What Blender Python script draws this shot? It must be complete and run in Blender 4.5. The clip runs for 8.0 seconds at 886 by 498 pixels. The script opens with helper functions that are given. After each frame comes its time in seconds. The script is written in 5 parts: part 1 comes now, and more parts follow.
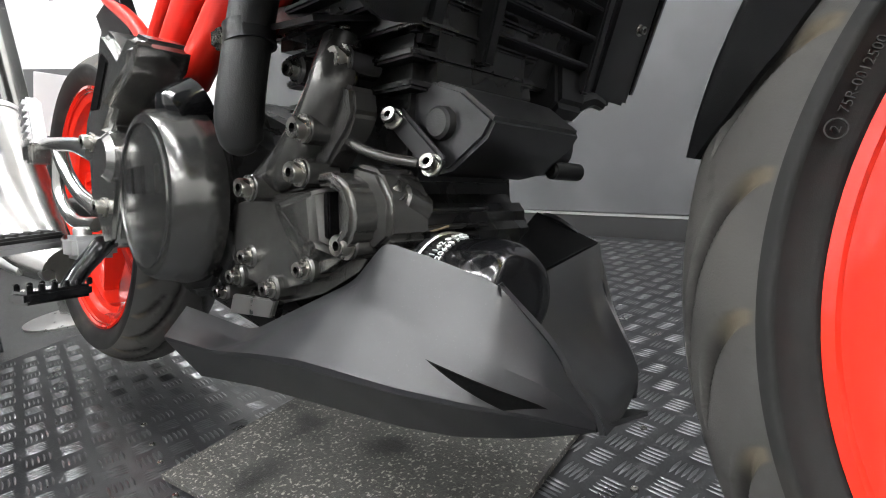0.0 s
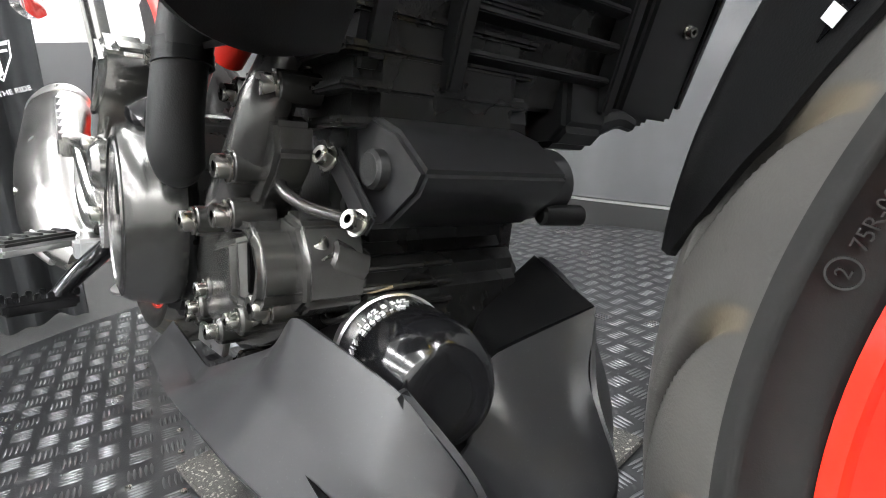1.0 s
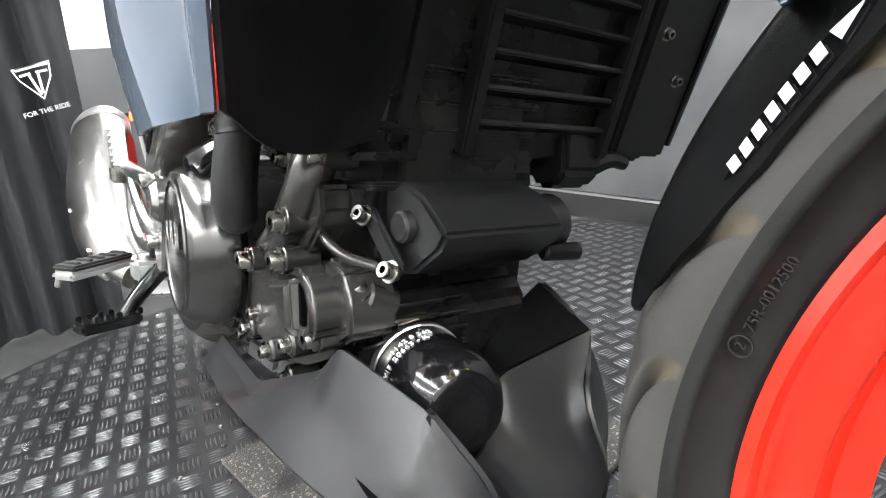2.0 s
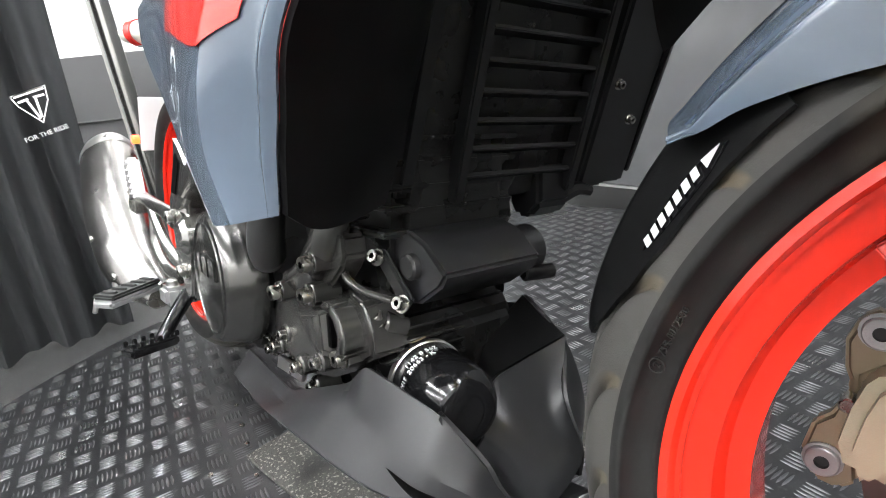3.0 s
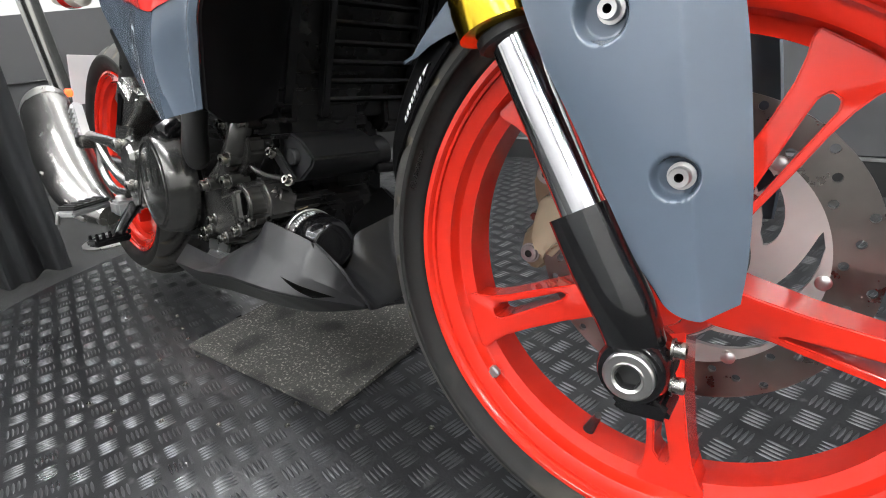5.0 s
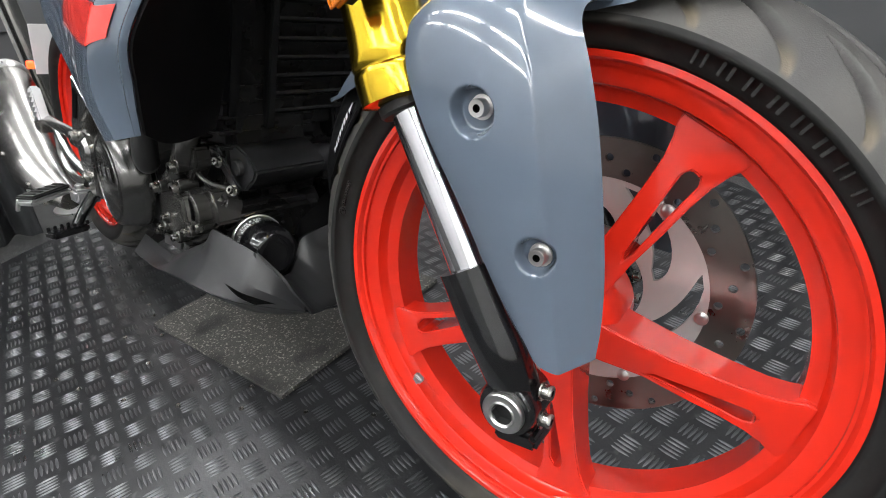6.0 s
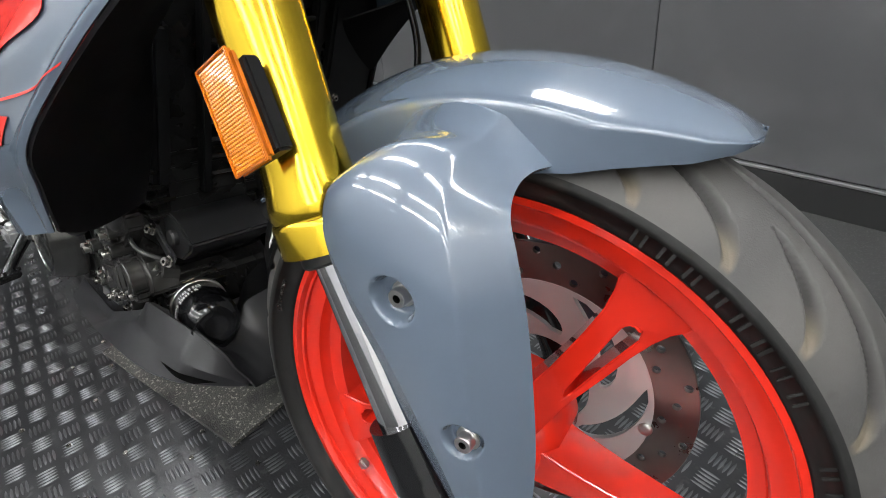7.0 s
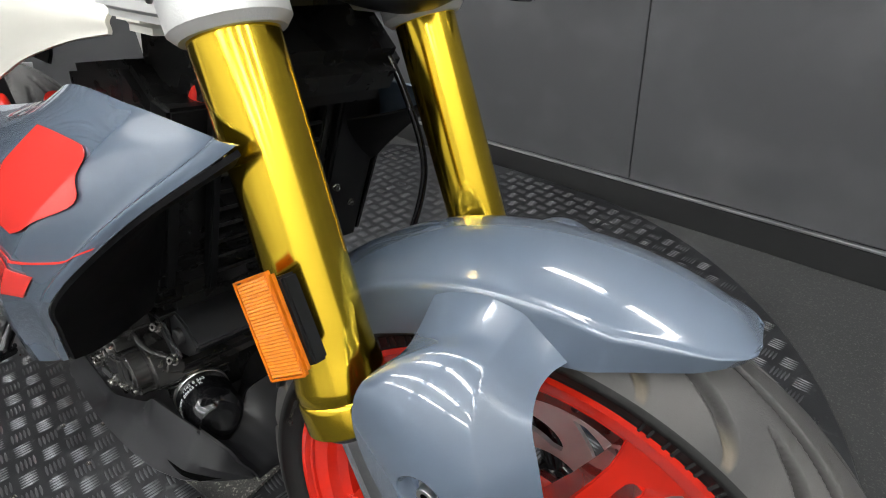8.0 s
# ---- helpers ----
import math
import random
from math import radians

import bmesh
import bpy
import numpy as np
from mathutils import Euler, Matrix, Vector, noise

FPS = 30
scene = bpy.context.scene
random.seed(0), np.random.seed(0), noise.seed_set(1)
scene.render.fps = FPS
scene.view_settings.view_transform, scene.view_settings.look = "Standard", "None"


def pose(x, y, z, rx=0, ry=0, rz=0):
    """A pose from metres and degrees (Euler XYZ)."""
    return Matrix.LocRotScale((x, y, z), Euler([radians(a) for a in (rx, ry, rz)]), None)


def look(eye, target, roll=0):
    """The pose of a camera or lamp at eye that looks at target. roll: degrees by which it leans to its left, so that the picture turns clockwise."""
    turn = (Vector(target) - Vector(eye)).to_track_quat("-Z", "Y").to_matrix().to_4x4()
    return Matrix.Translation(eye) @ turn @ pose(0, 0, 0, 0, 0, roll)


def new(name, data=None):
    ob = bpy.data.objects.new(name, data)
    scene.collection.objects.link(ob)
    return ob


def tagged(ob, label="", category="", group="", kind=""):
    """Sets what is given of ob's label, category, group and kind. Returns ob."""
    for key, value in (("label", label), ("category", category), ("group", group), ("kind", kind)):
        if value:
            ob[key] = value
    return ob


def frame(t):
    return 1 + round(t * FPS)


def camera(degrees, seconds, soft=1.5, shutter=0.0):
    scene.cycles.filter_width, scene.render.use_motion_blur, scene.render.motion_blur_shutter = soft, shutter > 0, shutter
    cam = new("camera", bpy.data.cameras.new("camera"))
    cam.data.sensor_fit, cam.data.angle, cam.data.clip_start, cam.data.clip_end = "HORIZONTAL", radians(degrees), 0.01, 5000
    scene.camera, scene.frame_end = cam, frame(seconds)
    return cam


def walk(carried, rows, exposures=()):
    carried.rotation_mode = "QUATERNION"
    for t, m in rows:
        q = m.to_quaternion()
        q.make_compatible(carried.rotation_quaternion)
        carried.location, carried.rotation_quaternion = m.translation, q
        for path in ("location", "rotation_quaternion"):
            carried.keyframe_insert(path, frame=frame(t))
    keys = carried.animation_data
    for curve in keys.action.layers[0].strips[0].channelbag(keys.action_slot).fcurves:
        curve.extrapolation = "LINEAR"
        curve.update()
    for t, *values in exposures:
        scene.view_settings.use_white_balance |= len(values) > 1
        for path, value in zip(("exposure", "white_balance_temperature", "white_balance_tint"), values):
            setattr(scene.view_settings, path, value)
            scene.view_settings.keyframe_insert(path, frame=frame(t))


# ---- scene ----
cam = camera(77.9, 8.0, 1.0)
PATH = [
    (0.0, (-0.1695, -0.2851, 0.3837), (-0.8219, 0.3046, 0.1924), -6.37),
    (0.5, (-0.1674, -0.2060, 0.3963), (-0.8804, 0.2983, 0.1788), -5.69),
    (1.0, (-0.1690, -0.1741, 0.4136), (-0.9075, 0.2889, 0.1894), -5.20),
    (1.5, (-0.1543, -0.1761, 0.4354), (-0.9044, 0.2654, 0.2065), -5.41),
    (1.7, (-0.1452, -0.1840, 0.4432), (-0.8950, 0.2564, 0.2110), -5.76),
    (2.8, (-0.0764, -0.2274, 0.5121), (-0.8184, 0.2075, 0.2472), -8.66),
    (3.0, (-0.0703, -0.2344, 0.5193), (-0.8031, 0.2118, 0.2475), -9.06),
    (3.5, (-0.0351, -0.2450, 0.5202), (-0.7429, 0.2292, 0.2302), -9.84),
    (4.0, (0.0413, -0.2882, 0.4805), (-0.6439, 0.2147, 0.1843), -9.40),
    (4.5, (0.1275, -0.3255, 0.4822), (-0.5414, 0.1856, 0.1638), -8.74),
    (4.7, (0.1560, -0.3243, 0.4897), (-0.5110, 0.1845, 0.1639), -9.03),
    (5.8, (0.2358, -0.2958, 0.5456), (-0.4014, 0.2186, 0.1725), -7.38),
    (6.0, (0.2434, -0.2747, 0.5714), (-0.3883, 0.2222, 0.1665), -7.18),
    (6.5, (0.2289, -0.2320, 0.6194), (-0.3744, 0.2679, 0.1766), -6.66),
    (7.0, (0.2082, -0.1850, 0.6727), (-0.3780, 0.3140, 0.2066), -5.78),
    (7.5, (0.1850, -0.1699, 0.7247), (-0.3872, 0.3358, 0.2484), -5.12),
    (8.0, (0.1630, -0.1663, 0.7874), (-0.3970, 0.3546, 0.3129), -4.17),
]
EXPOSURES = [(0.0, 1.05), (1.5, 1.6), (3.0, 1.27), (3.5, 1.10), (4.5, 0.70), (6.0, 0.32), (7.0, 0.28), (8.0, 0.08)]
walk(cam, [(t, look(eye, target, roll)) for t, eye, target, roll in PATH], EXPOSURES)

# ---- world and large lights ----
world = bpy.data.worlds.new("world")
scene.world = world
world.use_nodes = True
world.node_tree.nodes["Background"].inputs[0].default_value = (0.9, 0.95, 1.0, 1)
world.node_tree.nodes["Background"].inputs[1].default_value = 0.25


LAMP_GLOW = 60.0
LAMP_SPOTS = [(x, y) for x in (-2.4, -0.6, 1.2, 3.0) for y in (-3.2, -1.9, -0.6, 0.7)]


# ---- materials ----
def mat(name, color, rough=0.5, metal=0.0, vary=0.15, scale=12.0, bump=0.0, bump_scale=300.0, coat=0.0, rough_vary=0.1, spec=0.5):
    m = bpy.data.materials.new(name)
    m.use_nodes = True
    nt = m.node_tree
    b = nt.nodes["Principled BSDF"]
    b.inputs["Metallic"].default_value = metal
    b.inputs["Coat Weight"].default_value = coat
    b.inputs["Specular IOR Level"].default_value = spec
    b.inputs["Coat Roughness"].default_value = 0.04
    tc = nt.nodes.new("ShaderNodeTexCoord")
    n1 = nt.nodes.new("ShaderNodeTexNoise")
    n1.inputs["Scale"].default_value = scale
    n1.inputs["Detail"].default_value = 6
    nt.links.new(tc.outputs["Object"], n1.inputs["Vector"])
    n2 = nt.nodes.new("ShaderNodeTexNoise")
    n2.inputs["Scale"].default_value = bump_scale
    n2.inputs["Detail"].default_value = 3
    nt.links.new(tc.outputs["Object"], n2.inputs["Vector"])
    mix = nt.nodes.new("ShaderNodeMix")
    mix.data_type = "RGBA"
    c = Vector(color[:3])
    mix.inputs["A"].default_value = (*(c * (1 - vary)), 1)
    mix.inputs["B"].default_value = (*(c * (1 + vary)), 1)
    nt.links.new(n1.outputs["Fac"], mix.inputs["Factor"])
    nt.links.new(mix.outputs["Result"], b.inputs["Base Color"])
    mr = nt.nodes.new("ShaderNodeMapRange")
    mr.inputs["To Min"].default_value = max(0.02, rough - rough_vary)
    mr.inputs["To Max"].default_value = min(1.0, rough + rough_vary)
    nt.links.new(n1.outputs["Fac"], mr.inputs["Value"])
    nt.links.new(mr.outputs["Result"], b.inputs["Roughness"])
    if bump:
        bp = nt.nodes.new("ShaderNodeBump")
        bp.inputs["Strength"].default_value = bump
        bp.inputs["Distance"].default_value = 0.002
        nt.links.new(n2.outputs["Fac"], bp.inputs["Height"])
        nt.links.new(bp.outputs["Normal"], b.inputs["Normal"])
    return m


M_RED = mat("red_paint", (0.62, 0.020, 0.008), 0.22, vary=0.06, coat=1.0, rough_vary=0.05, spec=0.35)
M_REDTUBE = mat("red_frame_paint", (0.52, 0.016, 0.008), 0.35, vary=0.06, spec=0.4)
M_TYRE = mat("tyre_rubber", (0.015, 0.0147, 0.0143), 0.6, vary=0.3, scale=25, bump=0.05, bump_scale=1500, spec=0.16)
M_CROWN = mat("dusty_tread_rubber", (0.042, 0.0405, 0.0385), 0.6, vary=0.3, scale=20, bump=0.12, bump_scale=900, spec=0.4)
M_GREY = mat("grey_paint", (0.092, 0.118, 0.155), 0.22, vary=0.03, coat=1.0, rough_vary=0.03)
M_GOLD = mat("gold_anodised", (0.86, 0.59, 0.045), 0.16, metal=1.0, vary=0.05, rough_vary=0.05)
M_CHROME = mat("chrome", (0.78, 0.78, 0.8), 0.07, metal=1.0, vary=0.02, rough_vary=0.03)
M_STEEL = mat("brushed_steel", (0.62, 0.61, 0.6), 0.3, metal=1.0, vary=0.08, scale=40, rough_vary=0.08)
M_EXHAUST = mat("exhaust_steel", (0.40, 0.39, 0.375), 0.25, metal=1.0, vary=0.12, scale=26, rough_vary=0.06)
M_BOLT = mat("zinc_bolt", (0.33, 0.32, 0.295), 0.27, metal=1.0, vary=0.1, scale=90)
# Near-black that paints the shade inside holes, slots and openings.
M_HOLE_SHADE = mat("painted_recess_shade", (0.002, 0.002, 0.002), 0.8, vary=0.1, spec=0.02)
M_LINING = mat("lining_black", (0.005, 0.005, 0.0052), 0.5, vary=0.3, scale=20, bump=0.1, bump_scale=900, spec=0.09)
M_FARWALL = mat("far_wall", (0.40, 0.40, 0.40), 0.6, vary=0.2, scale=0.9)
M_CAST = mat("silver_cast", (0.42, 0.42, 0.42), 0.4, metal=0.8, vary=0.08, scale=50, bump=0.15, bump_scale=700)
M_WHITECAST = mat("silver_paint", (0.6, 0.6, 0.58), 0.35, metal=0.3, vary=0.05, scale=30, bump=0.1, bump_scale=700)
M_CREAM = mat("cream_paint", (0.7, 0.68, 0.6), 0.35, vary=0.05)
M_BLACK = mat("black_plastic", (0.006, 0.006, 0.0063), 0.36, vary=0.2, bump=0.1, bump_scale=1400, spec=0.28)
M_SATIN = mat("satin_black_cover", (0.013, 0.013, 0.0138), 0.34, vary=0.12, scale=20, bump=0.06, bump_scale=1800, spec=0.6)
M_PAN = mat("satin_black_plastic", (0.012, 0.012, 0.0132), 0.40, vary=0.12, scale=6, bump=0.04, bump_scale=2500, rough_vary=0.03, spec=0.5)
M_GLOSSBLACK = mat("gloss_black", (0.006, 0.006, 0.0066), 0.14, vary=0.1, coat=0.15, rough_vary=0.04)
M_RUBBER = mat("black_rubber", (0.009, 0.009, 0.009), 0.5, vary=0.2, scale=30, bump=0.1, bump_scale=900)
M_ENGINE = mat("engine_paint", (0.068, 0.0665, 0.063), 0.2, metal=0.6, vary=0.12, scale=30, bump=0.06, bump_scale=900, rough_vary=0.05)
M_REARSET = mat("polished_dark_alloy", (0.36, 0.355, 0.34), 0.2, metal=0.95, vary=0.12, scale=25, rough_vary=0.06)
M_ENGDARK = mat("engine_black", (0.007, 0.007, 0.0068), 0.28, metal=0.0, vary=0.2, scale=30, bump=0.1, bump_scale=600, spec=0.3)
M_COVER = mat("grey_cover", (0.085, 0.084, 0.081), 0.2, metal=0.85, vary=0.05, scale=30, bump=0.03, bump_scale=900, rough_vary=0.03)
M_CALIPER = mat("caliper_gold", (0.40, 0.355, 0.25), 0.38, metal=0.35, vary=0.05, scale=40, bump=0.1, bump_scale=900)
M_BRONZE = mat("caliper_bracket", (0.26, 0.21, 0.14), 0.38, metal=0.5, vary=0.1, scale=60)
M_DISC = mat("disc_steel", (0.22, 0.20, 0.185), 0.3, metal=1.0, vary=0.12, scale=60, rough_vary=0.1)
M_ORANGE = mat("amber_reflector", (0.50, 0.125, 0.003), 0.22, vary=0.3, scale=120, bump=0.3, bump_scale=420, coat=0.6)
M_CARRIER = mat("carrier_alloy", (0.62, 0.61, 0.59), 0.42, metal=0.55, vary=0.06, scale=50)
M_AMBER = mat("amber_facet", (0.66, 0.20, 0.006), 0.18, vary=0.2, scale=200, coat=0.6)
M_REDGLASS = mat("red_lens", (0.6, 0.02, 0.015), 0.15, vary=0.1, coat=0.8)
M_PLATE = mat("checker_plate", (0.022, 0.0225, 0.024), 0.34, metal=0.3, vary=0.35, scale=5, bump=0.1, bump_scale=300, rough_vary=0.12)
M_TREAD = mat("checker_tread", (0.13, 0.132, 0.136), 0.3, metal=0.85, vary=0.3, scale=9)
M_FLOOR = mat("floor_carpet", (0.014, 0.0142, 0.014), 0.9, vary=0.35, scale=90, bump=0.5, bump_scale=700)
M_WALL = mat("wall_panel", (0.048, 0.049, 0.051), 0.5, vary=0.16, scale=2.5, bump=0.05, bump_scale=200)
M_SKIRT = mat("skirting_black", (0.014, 0.014, 0.014), 0.5, vary=0.2)
M_ALU = mat("aluminium_strip", (0.6, 0.6, 0.6), 0.35, metal=1.0, vary=0.06)
M_WHITE = mat("white_wall", (0.75, 0.74, 0.72), 0.7, vary=0.05, scale=2)
M_DARKWALL = mat("dark_wall_panel", (0.07, 0.07, 0.072), 0.45, vary=0.1, scale=3)
M_CURTAIN = mat("black_curtain", (0.011, 0.012, 0.0135), 0.85, vary=0.25, scale=14, bump=0.3, bump_scale=900)
M_PRINT = mat("white_print", (0.75, 0.75, 0.75), 0.7, vary=0.06)
M_MAT = mat("rubber_mat", (0.046, 0.044, 0.040), 0.9, vary=0.7, scale=260, bump=0.8, bump_scale=500)
M_CEIL = mat("ceiling_tile", (0.7, 0.7, 0.7), 0.85, vary=0.04, scale=3)


def flecked(m, colour, scale, low, high):
    """Adds pale flecks of a size of their own to a material."""
    nt = m.node_tree
    b = nt.nodes["Principled BSDF"]
    link = b.inputs["Base Color"].links[0]
    tc = nt.nodes.new("ShaderNodeTexCoord")
    n = nt.nodes.new("ShaderNodeTexNoise")
    n.inputs["Scale"].default_value = scale
    n.inputs["Detail"].default_value = 2
    nt.links.new(tc.outputs["Object"], n.inputs["Vector"])
    mr = nt.nodes.new("ShaderNodeMapRange")
    mr.inputs["From Min"].default_value, mr.inputs["From Max"].default_value = low, high
    nt.links.new(n.outputs["Fac"], mr.inputs["Value"])
    mix = nt.nodes.new("ShaderNodeMix")
    mix.data_type = "RGBA"
    nt.links.new(mr.outputs["Result"], mix.inputs["Factor"])
    nt.links.new(link.from_socket, mix.inputs["A"])
    mix.inputs["B"].default_value = (*colour, 1)
    nt.links.new(mix.outputs["Result"], b.inputs["Base Color"])
    return m


flecked(M_MAT, (0.25, 0.24, 0.205), 230, 0.57, 0.70)
flecked(M_MAT, (0.012, 0.012, 0.011), 9, 0.52, 0.66)
flecked(M_TYRE, (0.06, 0.053, 0.042), 14, 0.58, 0.85)
flecked(M_CROWN, (0.080, 0.076, 0.069), 9, 0.45, 0.80)
flecked(M_CROWN, (0.035, 0.033, 0.03), 55, 0.62, 0.74)
flecked(M_PLATE, (0.09, 0.09, 0.088), 45, 0.62, 0.80)
flecked(M_FLOOR, (0.05, 0.05, 0.047), 300, 0.56, 0.74)
flecked(M_WALL, (0.068, 0.069, 0.071), 5, 0.50, 0.78)
flecked(M_PAN, (0.03, 0.03, 0.031), 700, 0.66, 0.80)


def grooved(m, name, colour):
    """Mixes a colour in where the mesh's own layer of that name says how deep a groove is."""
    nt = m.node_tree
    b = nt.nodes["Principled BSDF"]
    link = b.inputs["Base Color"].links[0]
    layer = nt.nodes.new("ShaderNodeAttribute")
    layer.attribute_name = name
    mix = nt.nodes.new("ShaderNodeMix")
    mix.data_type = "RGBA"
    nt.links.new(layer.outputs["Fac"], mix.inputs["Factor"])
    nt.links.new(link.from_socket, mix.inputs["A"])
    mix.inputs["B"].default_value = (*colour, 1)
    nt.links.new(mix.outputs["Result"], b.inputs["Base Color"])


# First row paints shade into the grooves by depth; second is dust at their ends.
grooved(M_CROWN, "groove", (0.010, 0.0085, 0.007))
grooved(M_CROWN, "groove_end", (0.125, 0.104, 0.070))


# ---- building helpers ----
LEAN_FRAME = Matrix(((0.8865, -0.0732, -0.0253, -0.0353), (0.0763, 0.8748, 0.1443, 0.0391), (0.0130, -0.1459, 0.8778, 0.0479), (0, 0, 0, 1)))
ENGINE_FRAME = LEAN_FRAME @ Matrix.Translation((0.014, -0.007, -0.006))
REAR_FRAME = LEAN_FRAME @ Matrix.Translation((-0.006, 0.016, 0.010))
RADIATOR_FRAME = LEAN_FRAME @ Matrix.Translation((-0.048, 0.011, 0.006))
FORK_FRAME = Matrix(((0.9296, -0.2566, -0.0329, -0.0202), (0.2587, 0.9220, 0.1182, 0.0719), (0.0000, -0.1227, 0.9570, 0.2858), (0, 0, 0, 1)))
IDENTITY = Matrix.Identity(4)
PLACED = {}


def to_mesh(name, bm, material, angle=38):
    bmesh.ops.recalc_face_normals(bm, faces=bm.faces)
    me = bpy.data.meshes.new(name)
    bm.to_mesh(me)
    bm.free()
    for m in material if isinstance(material, (list, tuple)) else [material]:
        me.materials.append(m)
    me.shade_smooth()
    me.set_sharp_from_angle(angle=radians(angle))
    return me


def empty(name, at, label, category, group=""):
    ob = new(name)
    ob.matrix_basis = pose(*at)
    PLACED[ob] = ob.matrix_basis.copy()
    return tagged(ob, label, category, group)


def part(name, bm, material, parent=None, label="", at=IDENTITY, angle=38):
    """One mesh under a thing or a part; at: its pose in the world. bm may be a bmesh or a finished mesh."""
    me = bm if isinstance(bm, bpy.types.Mesh) else to_mesh(name, bm, material, angle)
    ob = new(name, me)
    PLACED[ob] = at.copy()
    if parent:
        ob.parent = parent
        ob.matrix_basis = PLACED[parent].inverted() @ at
    else:
        ob.matrix_basis = at
    return tagged(ob, label)


def thing(name, bm, material, label, category, kind="", at=IDENTITY, group=""):
    return tagged(part(name, bm, material, None, label, at), "", category, group, kind)


def bevelled(bm, width, segments=2):
    if width:
        sharp = [e for e in bm.edges if len(e.link_faces) == 2 and e.calc_face_angle(0) > 0.5]
        bmesh.ops.bevel(bm, geom=sharp, offset=width, segments=segments, affect="EDGES", clamp_overlap=True)
    return bm


def box(x0, x1, y0, y1, z0, z1, bevel=0.0):
    bm = bmesh.new()
    bmesh.ops.create_cube(bm, size=1)
    for v in bm.verts:
        v.co = Vector(((x0 + x1) / 2 + v.co.x * (x1 - x0), (y0 + y1) / 2 + v.co.y * (y1 - y0), (z0 + z1) / 2 + v.co.z * (z1 - z0)))
    return bevelled(bm, bevel)


def join(*bms):
    out = bmesh.new()
    for b in bms:
        me = bpy.data.meshes.new("tmp")
        b.to_mesh(me)
        b.free()
        out.from_mesh(me)
        bpy.data.meshes.remove(me)
    return out


def moved(bm, m):
    bmesh.ops.transform(bm, matrix=m, verts=bm.verts)
    return bm


def rev(profile, n=64, closed=True):
    """Turns (radius, y) points round the y axis."""
    bm = bmesh.new()
    rings = []
    for k in range(n):
        a = 2 * math.pi * k / n
        rings.append([bm.verts.new((r * math.cos(a), y, r * math.sin(a))) for r, y in profile])
    m = len(profile)
    for k in range(n):
        a, b = rings[k], rings[(k + 1) % n]
        for j in range(m if closed else m - 1):
            j2 = (j + 1) % m
            bm.faces.new((a[j], a[j2], b[j2], b[j]))
    if not closed:
        for j in (0, m - 1):
            if profile[j][0] > 1e-4:
                bm.faces.new([r[j] for r in rings])
    bmesh.ops.remove_doubles(bm, verts=bm.verts, dist=1e-6)
    return bm


def aim(p, q):
    """A pose whose y axis runs from p to q, with its origin at p."""
    d = (Vector(q) - Vector(p)).normalized()
    return Matrix.Translation(p) @ d.to_track_quat("Y", "Z").to_matrix().to_4x4()


def rod(p, q, profile, n=32):
    """Turned body from p to q; profile: (radius, share of the length)."""
    length = (Vector(q) - Vector(p)).length
    return moved(rev([(r, s * length) for r, s in profile], n, closed=False), aim(p, q))


def tube(p, q, r, n=32, bevel=0.0):
    length = (Vector(q) - Vector(p)).length
    b = bevel
    prof = [(r - b, 0), (r, b), (r, length - b), (r - b, length)] if b else [(r, 0), (r, length)]
    return moved(rev(prof, n, closed=False), aim(p, q))


def smooth_path(points, n):
    pts = [Vector(p) for p in points]
    pts = [pts[0] * 2 - pts[1]] + pts + [pts[-1] * 2 - pts[-2]]
    out = []
    segs = len(pts) - 3
    for k in range(n + 1):
        u = k / n * segs
        i = min(int(u), segs - 1)
        t = u - i
        a, b, c, d = pts[i:i + 4]
        out.append(0.5 * (2 * b + (c - a) * t + (2 * a - 5 * b + 4 * c - d) * t * t + (3 * b - a - 3 * c + d) * t ** 3))
    return out


def sweep(points, radius, n=24, sides=12, flat=1.0):
    """A pipe along a smooth path; radius may be a list, one for each point; flat squeezes it."""
    path = smooth_path(points, n)
    rad = radius if isinstance(radius, (list, tuple)) else [radius] * len(points)
    bm = bmesh.new()
    rings = []
    up = None
    for k, p in enumerate(path):
        d = (path[min(k + 1, n)] - path[max(k - 1, 0)]).normalized()
        if up is None:
            up = d.orthogonal().normalized()
        up = (up - d * up.dot(d)).normalized()
        side = d.cross(up)
        u = k / n * (len(rad) - 1)
        i = min(int(u), len(rad) - 2)
        r = rad[i] * (1 - (u - i)) + rad[i + 1] * (u - i)
        rings.append([bm.verts.new(p + up * (r * math.cos(2 * math.pi * j / sides)) + side * (r * flat * math.sin(2 * math.pi * j / sides))) for j in range(sides)])
    for a, b in zip(rings, rings[1:]):
        for j in range(sides):
            bm.faces.new((a[j], a[(j + 1) % sides], b[(j + 1) % sides], b[j]))
    bm.faces.new(rings[0])
    bm.faces.new(rings[-1])
    return bm


def slab(outline, y0, y1, bevel=0.0, segments=2):
    """An outline of (x, z) points, drawn out along y."""
    bm = bmesh.new()
    a = [bm.verts.new((x, y0, z)) for x, z in outline]
    b = [bm.verts.new((x, y1, z)) for x, z in outline]
    n = len(outline)
    bm.faces.new(a)
    bm.faces.new(list(reversed(b)))
    for j in range(n):
        bm.faces.new((a[j], b[j], b[(j + 1) % n], a[(j + 1) % n]))
    bmesh.ops.recalc_face_normals(bm, faces=bm.faces)
    bevelled(bm, bevel, segments)
    bmesh.ops.triangulate(bm, faces=[f for f in bm.faces if len(f.verts) > 4])
    return bm


